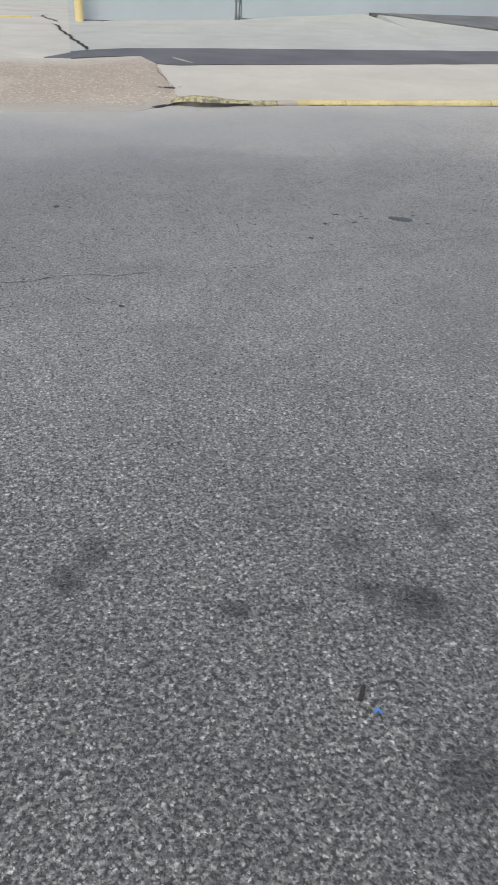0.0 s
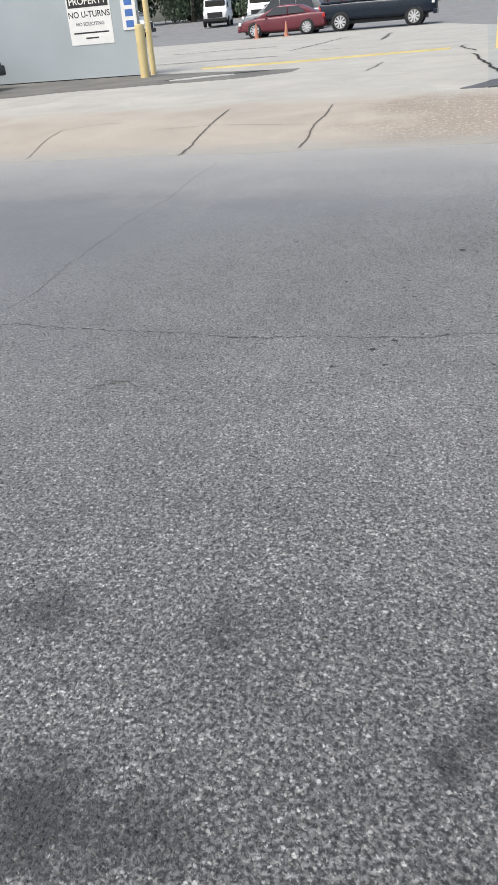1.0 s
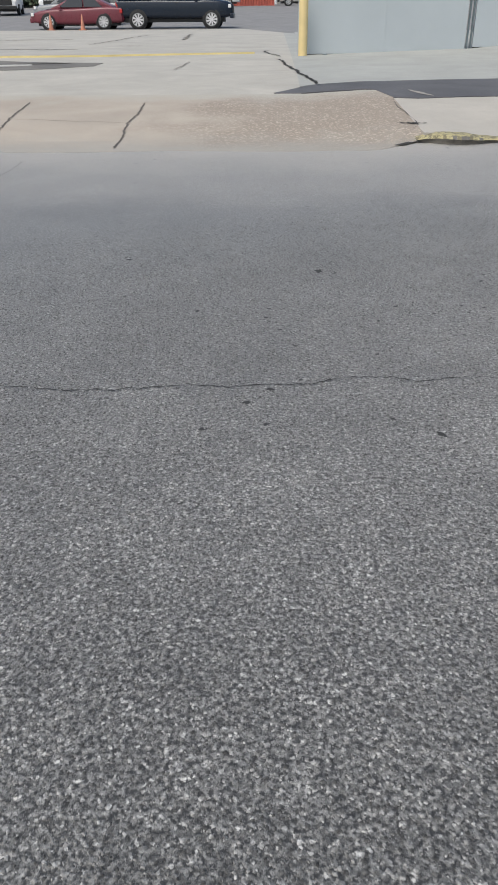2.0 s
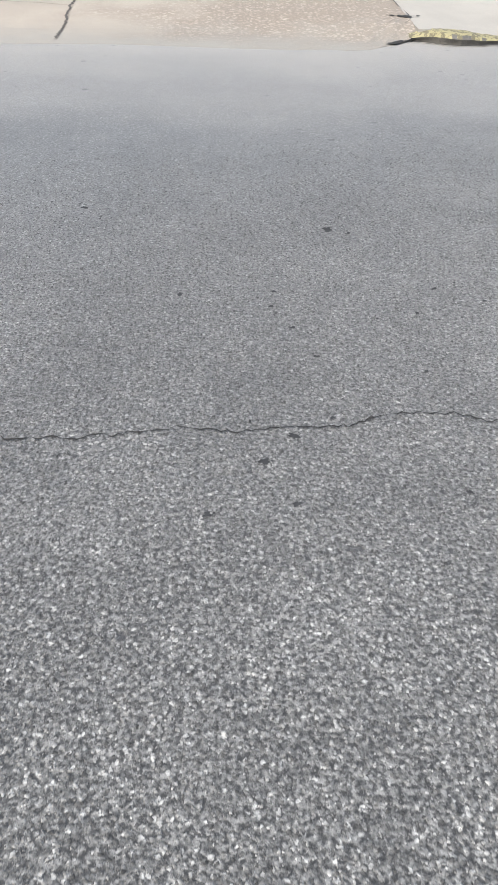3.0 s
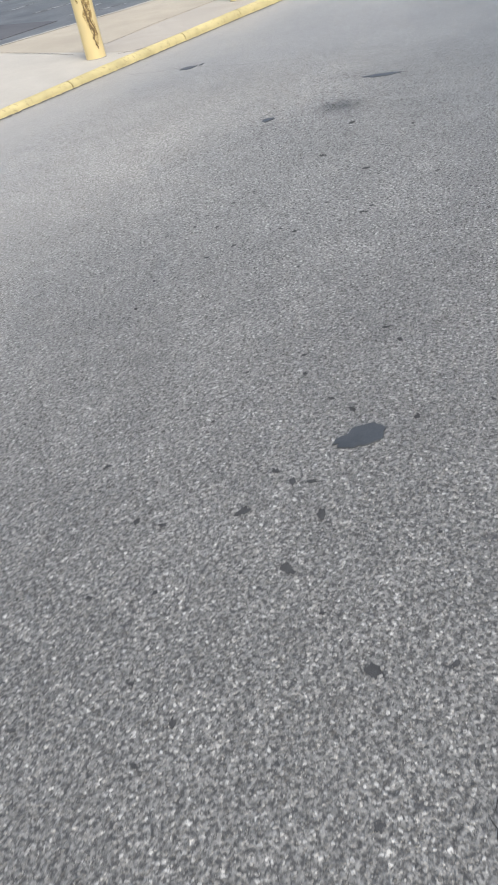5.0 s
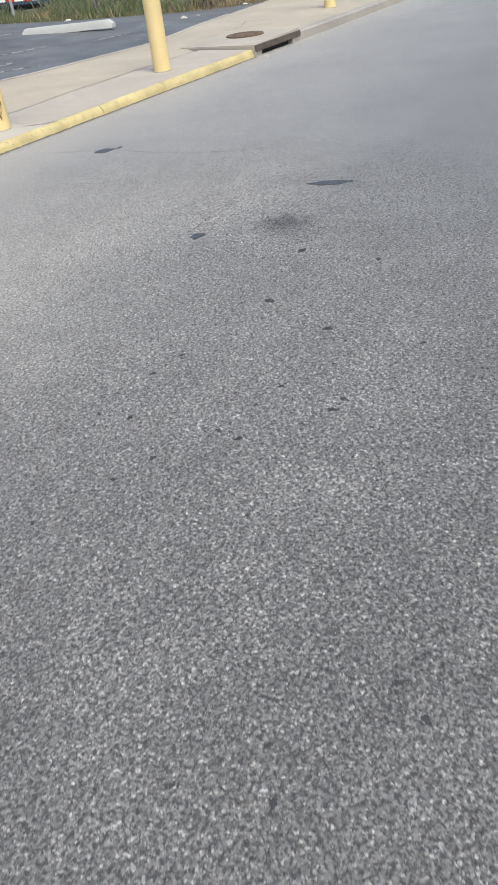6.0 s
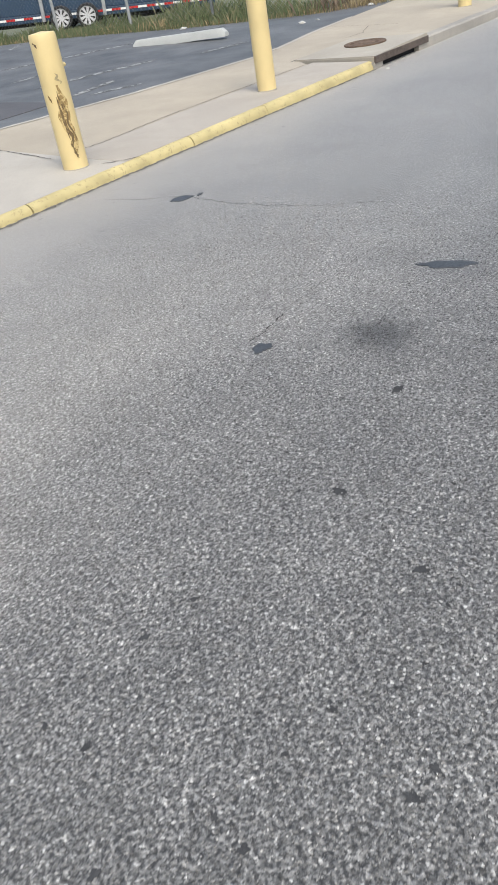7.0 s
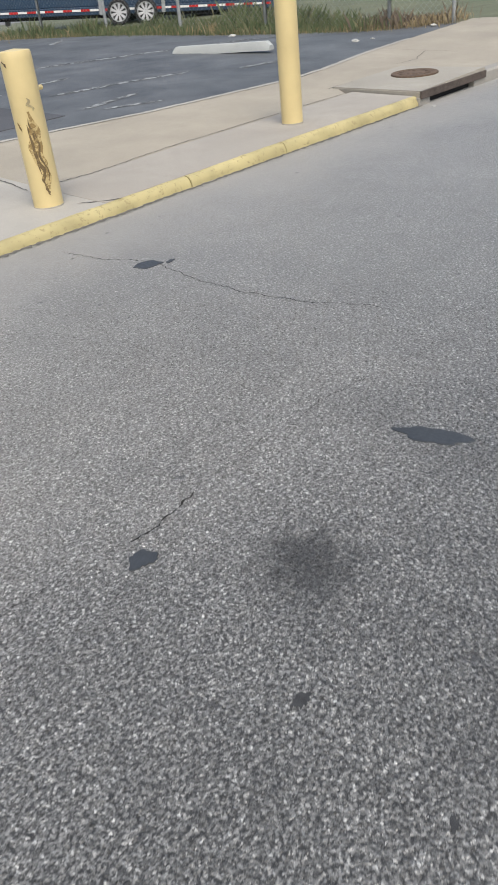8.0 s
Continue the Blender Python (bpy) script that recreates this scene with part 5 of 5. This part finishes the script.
def leaf_cloud(bm, centre, spread, count, size, rng):
    for _ in range(count):
        d = Vector((rng.gauss(0, 1), rng.gauss(0, 1), rng.gauss(0, 1))).normalized() * (rng.random() ** 0.4)
        c = Vector(centre) + Vector((d.x * spread[0], d.y * spread[1], d.z * spread[2]))
        e = Euler((rng.uniform(0, 6.3), rng.uniform(0, 6.3), rng.uniform(0, 6.3))).to_matrix()
        s = size * rng.uniform(.6, 1.4)
        bm.faces.new([bm.verts.new(c + e @ Vector(p)) for p in ((-s, 0, 0), (0, -s * .55, s * .15), (s, 0, 0), (0, s * .55, s * .15))])


def tree(x, y, tall, wide, seed, label):
    rng = random.Random(seed)
    z = height(x, y, x > 0.1)
    t = empty("tree", pose(x, y, z), label, "tree", "trees")
    bm = lathe(bmesh.new(), [(.34, -.2), (.24, .5), (.20, tall * .35), (.12, tall * .6), (.04, tall * .85)], 12)
    ends = []
    for i in range(9):
        a, k = i * 2.4 + rng.random(), tall * rng.uniform(.28, .62)
        end = Vector((math.cos(a) * wide * rng.uniform(.45, .9), math.sin(a) * wide * rng.uniform(.45, .9), k + tall * rng.uniform(.08, .25)))
        rod(bm, (0, 0, k), end, .06, 6)
        ends.append(end)
    smooth(part("trunk", bm, M_BARK, t))
    bm = bmesh.new()
    ends += [Vector((rng.uniform(-1, 1) * wide * .8, rng.uniform(-1, 1) * wide * .8, tall * rng.uniform(.12, .3))) for _ in range(4)]
    ends += [Vector((0, 0, tall * .88)), Vector((wide * .3, 0, tall * .75)), Vector((-wide * .3, .4, tall * .7))]
    for e in ends:
        leaf_cloud(bm, e, (wide * .45, wide * .45, tall * .16), 430, .19, rng)
    part("crown", bm, M_LEAF, t)


for i, (x, y, tall, wide) in enumerate([(-27, 92, 7, 4), (-32, 90, 8, 4), (-37, 88, 7, 4.5), (-42, 80, 8, 4), (-33, 98, 10, 4.5), (-46, 92, 9, 5), (-41, 92, 11, 4.5), (-36, 100, 12, 5), (-47, 84, 10, 4), (-32, 108, 13, 5), (-55, 90, 12, 5), (-29.5, 96, 8, 3.2), (1.5, 104, 10, 4), (5.5, 100, 11, 4.2), (-51, 72, 9, 4), (-62, 76, 11, 5)]):
    tree(x, y, tall, wide, 10 + i, "leafy green tree behind the rear lot")


# ---- wire fences ----
def fence(points, tall, label, spacing=2.6, wires=True, side=True, mesh_step=.11):
    f = empty("wire_fence", Matrix(), label, "fence")
    for (xa, ya), (xb, yb) in zip(points, points[1:]):
        n = max(1, round(math.hypot(xb - xa, yb - ya) / spacing))
        for i in range(n + 1):
            x, y = xa + (xb - xa) * i / n, ya + (yb - ya) * i / n
            z = height(x, y, side)
            part("post", lathe(bmesh.new(), [(.035, -.05), (.035, tall), (.02, tall + .04)], 10, Matrix.Translation((x, y, z))), M_GALV, f)
        za, zb = height(xa, ya, side), height(xb, yb, side)
        part("rail", rod(bmesh.new(), (xa, ya, za + tall - .02), (xb, yb, zb + tall - .02), .022), M_GALV, f)
        if wires:
            a, b = Vector((xa, ya, za + .04)), Vector((xb, yb, zb + .04))
            run, bm = (b - a).length, bmesh.new()
            d, k = (b - a).normalized(), int(run / mesh_step)
            for i in range(-int(tall / mesh_step), k + int(tall / mesh_step)):
                for s in (1, -1):
                    u0 = i * mesh_step
                    u1 = u0 + s * tall
                    lo, hi = max(0, min(u0, u1)), min(run, max(u0, u1))
                    if hi - lo < .05:
                        continue
                    ends = [a + d * u + Vector((0, 0, (u - u0) * s)) for u in (lo, hi)]
                    if max(e.z for e in ends) - a.z > tall + .3:
                        continue
                    o = Vector((0, 0, .0016))
                    bm.faces.new([bm.verts.new(p) for p in (ends[0] - o, ends[1] - o, ends[1] + o, ends[0] + o)])
            ob = part("wire_mesh", bm, M_GALV, f)
            ob["kind"] = "stuff"
    return f


fence([(16.75, 12.1), (15.9, 12.9), (15.6, 15.5), (15.0, 22.0), (14.6, 27.0)], 1.8, "grey chain-link fence with steel posts at the lot edge")
fence([(-60, 88), (-29, 90)], 2.6, "long pale wire fence behind the parked vans", 3.0, wires=True, side=False, mesh_step=.4)


# ---- trailer beyond the fence ----
def trailer():
    t = empty("flatbed_trailer", pose(21.44, 25.75, .33, 0, 3.5, -49.5), "navy blue trailer with reflective red and white tape", "trailer")
    part("bed", boxes(((-6, -1.2, .30), (4.5, 1.2, .52)), bevel=.02), M_NAVY, t)
    part("box_body", boxes(((-5.9, -1.15, .52), (4.4, 1.15, 3.1)), bevel=.03), M_NAVY, t)
    for i in range(36):
        part("tape", boxes(((-5.8 + i * .28, -1.212, .40), (-5.525 + i * .28, -1.203, .46))), M_TAIL if i % 2 else M_LAMP, t, "reflective tape")
    for x in (-.42, .42):
        for s in (-1, 1):
            wheel(t, x, s * 1.22, .35, .24, M_CHROME, s)
    for xa, xb in ((-1.02, -.92), (.92, 1.02)):
        part("mudguard_stay", boxes(((xa, -1.30, .30), (xb, -1.21, .95))), M_GALV, t)
    part("chassis", boxes(((-5.5, -.5, .18), (4.2, .5, .30))), M_BLACKPLASTIC, t)
    part("landing_leg", boxes(((-4.6, -.9, 0), (-4.45, -.75, .8)), ((-4.6, .75, 0), (-4.45, .9, .8))), M_GALV, t)


trailer()


# ---- wheel stop, weeds, litter ----
def wheel_stop():
    bm = bmesh.new()
    prev = None
    for i in range(25):
        u = -0.9 + 1.8 * i / 24
        k = min(1, .5 + (.9 - abs(u)) * 8)
        ring = [bm.verts.new((u, y * (0.85 + .15 * k), z * k + wavy(u, .003, 6, z))) for y, z in ((-.085, 0), (-.075, .08), (-.055, .125), (.055, .125), (.075, .08), (.085, 0))]
        if prev:
            for a in range(5):
                bm.faces.new((prev[a], ring[a], ring[a + 1], prev[a + 1]))
        else:
            bm.faces.new(ring)
        prev = ring
    bm.faces.new(prev[::-1])
    bmesh.ops.recalc_face_normals(bm, faces=bm.faces)
    ob = smooth(part("wheel_stop", bm, concrete("pale_cast_concrete", (.47, .485, .465), (.37, .38, .365), .08)), 30)
    ob.matrix_world = pose(12.5, 13.85, height(12.5, 13.85, True) + .004, 0, 0, -79)
    tagged(ob, "pale concrete wheel stop in the dark lot", "wheel stop")


wheel_stop()


def blades(name, spots, count, tall, mat, label, seed):
    rng = random.Random(seed)
    bm = bmesh.new()
    for x0, y0, x1, y1, wide in spots:
        for _ in range(count):
            u = rng.random()
            x, y = x0 + (x1 - x0) * u + rng.gauss(0, wide), y0 + (y1 - y0) * u + rng.gauss(0, wide)
            clump = 0.5 + max(0, noise.noise(Vector((x * 1.1, y * 1.1, seed)))) * 1.4
            h, a, w = tall * rng.uniform(.35, 1) * clump, rng.uniform(0, 6.3), rng.uniform(.003, .007)
            lean = rng.uniform(.05, .5) * h
            z = height(x, y, True) - .01
            dx, dy = math.cos(a), math.sin(a)
            p = Vector((x, y, z))
            mid, tip = p + Vector((dx * lean * .3, dy * lean * .3, h * .6)), p + Vector((dx * lean, dy * lean, h))
            o = Vector((-dy, dx, 0)) * w
            bm.faces.new([bm.verts.new(q) for q in (p - o, p + o, mid + o * .8, tip, mid - o * .8)])
    return tagged(part(name, bm, mat), label, "weeds", kind="stuff")


blades("weeds", [(16.0, 13.2, 15.3, 18.0, .25), (15.3, 18, 14.8, 23.0, .35), (16.5, 14, 19.5, 20.5, .5)], 4200, .42, M_GRASS, "tall green weeds along the wire fence", 4)
blades("dry_weeds", [(15.8, 12.9, 15.0, 20.5, .2), (15.0, 20, 14.3, 26.0, .4), (16.2, 12.7, 17.6, 13.0, .3)], 1500, .24, M_STRAW, "dry straw-coloured weeds along the lot edge", 5)
blades("dry_weeds", [(16.9, 12.3, 15.9, 13.2, .22)], 500, .45, leaf_material("brown_weed_blade", (.13, .095, .07), (.18, .14, .10), (.24, .19, .13)), "brown dead brush at the fence corner", 6)


def litter(x, y, s, seed, mat, label):
    bm = bmesh.new()
    bmesh.ops.create_icosphere(bm, subdivisions=2, radius=s)
    for v in bm.verts:
        v.co *= 1 + .5 * noise.noise(v.co / s * 1.3 + Vector((seed, 0, 0)))
        v.co.z = max(v.co.z * .45, -s * .2)
    ob = part("litter", bm, mat)
    ob.matrix_world = pose(x, y, height(x, y, x > .1) + s * .22, 0, 0, seed * 50)
    tagged(ob, label, "litter", "litter")


litter(14.0, 12.35, .06, 1, M_REPAIR, "crumpled white litter at the lot edge")
litter(14.35, 12.25, .035, 2, M_REPAIR, "crumpled white litter at the lot edge")
litter(14.7, 15.6, .07, 3, M_REPAIR, "white plastic litter among the weeds")
litter(16.2, 12.2, .06, 4, M_REPAIR, "white bag scrap beside the fence")
litter(10.3, 8.9, .022, 5, M_REPAIR, "small pale scrap in the gutter")
litter(7.0, 7.83, .009, 6, M_REPAIR, "tiny white scrap on the road")
litter(-.15, 19.2, .05, 7, M_TRIM, "small dark clod at the wall foot")


# ---- stone chips standing proud of the road's binder, along the lane that is walked ----
def stone_chips():
    rng = np.random.default_rng(7)
    step = 0.0104
    gx, gy = np.meshgrid(np.arange(-3.8, 6.2, step), np.arange(-1.0, 8.3, step))
    at = np.stack([gx.ravel(), gy.ravel()], 1) + rng.uniform(-0.55, 0.55, (gx.size, 2)) * step
    line = np.array([(-0.7, 1.0), (-1.2, 2.4), (-1.3, 3.8), (0.5, 4.4), (2.4, 5.3), (3.9, 6.4)])
    far = np.full(len(at), 9.0)
    for a, b in zip(line, line[1:]):
        u = np.clip(((at - a) @ (b - a)) / ((b - a) @ (b - a)), 0, 1)
        far = np.minimum(far, np.linalg.norm(at - a - u[:, None] * (b - a), axis=1))
    keep = rng.random(len(at)) < np.clip((2.1 - far) / 1.4, 0, 1) * 0.85
    at = at[keep]
    clear = np.ones(len(at), bool)
    for x, y, rx, ry, turn in TAR_SPOTS:
        c, s = math.cos(radians(turn)), math.sin(radians(turn))
        d = at - (x, y)
        clear &= ((d[:, 0] * c + d[:, 1] * s) / (rx * 1.25)) ** 2 + ((d[:, 1] * c - d[:, 0] * s) / (ry * 1.25)) ** 2 > 1
    for x, y, r in PITS:
        clear &= np.hypot(at[:, 0] - x, at[:, 1] - y) > r * 0.55
    cells = np.round(at / CELL).astype(int)
    clear &= np.array([(a, b) not in CRACK_CELLS for a, b in cells.tolist()])
    at = at[clear]
    k = len(at)
    turn = rng.uniform(0, 2 * math.pi, (k, 1)) + np.arange(4) * math.pi / 2 + rng.uniform(-0.5, 0.5, (k, 4))
    size = (0.0023 + 0.0034 * rng.random((k, 1)) ** 2) * rng.uniform(0.65, 1.35, (k, 4))
    high = rng.uniform(0.0008, 0.0026, (k, 1))
    tilt = rng.uniform(-0.25, 0.25, (k, 2))
    co = np.zeros((k, 8, 3))
    for ring, grow in ((0, 1.0), (1, 0.66)):
        px, py = np.cos(turn) * size * grow, np.sin(turn) * size * grow
        co[:, ring * 4:ring * 4 + 4, 0], co[:, ring * 4:ring * 4 + 4, 1] = at[:, :1] + px, at[:, 1:] + py
        co[:, ring * 4:ring * 4 + 4, 2] = high + px * tilt[:, :1] + py * tilt[:, 1:] if ring else -0.001
    corners = [4, 5, 6, 7] + [c for i in range(4) for c in (i, (i + 1) % 4, 4 + (i + 1) % 4, 4 + i)]
    loops = (np.arange(k)[:, None] * 8 + np.array(corners)).ravel()
    starts = (np.arange(k)[:, None] * 20 + np.array([0, 4, 8, 12, 16])).ravel()
    me = bpy.data.meshes.new("stone_chips")
    me.vertices.add(k * 8)
    me.vertices.foreach_set("co", co.ravel())
    me.loops.add(len(loops))
    me.loops.foreach_set("vertex_index", loops.astype(np.int32))
    me.polygons.add(len(starts))
    me.polygons.foreach_set("loop_start", starts.astype(np.int32))
    me.update(calc_edges=True)
    me.materials.append(M_CHIP)
    ob = new("stone_chips", me)
    ob.parent = road
    return tagged(ob, "pale and dark stone chips bedded in worn asphalt", kind="stuff")


stone_chips()
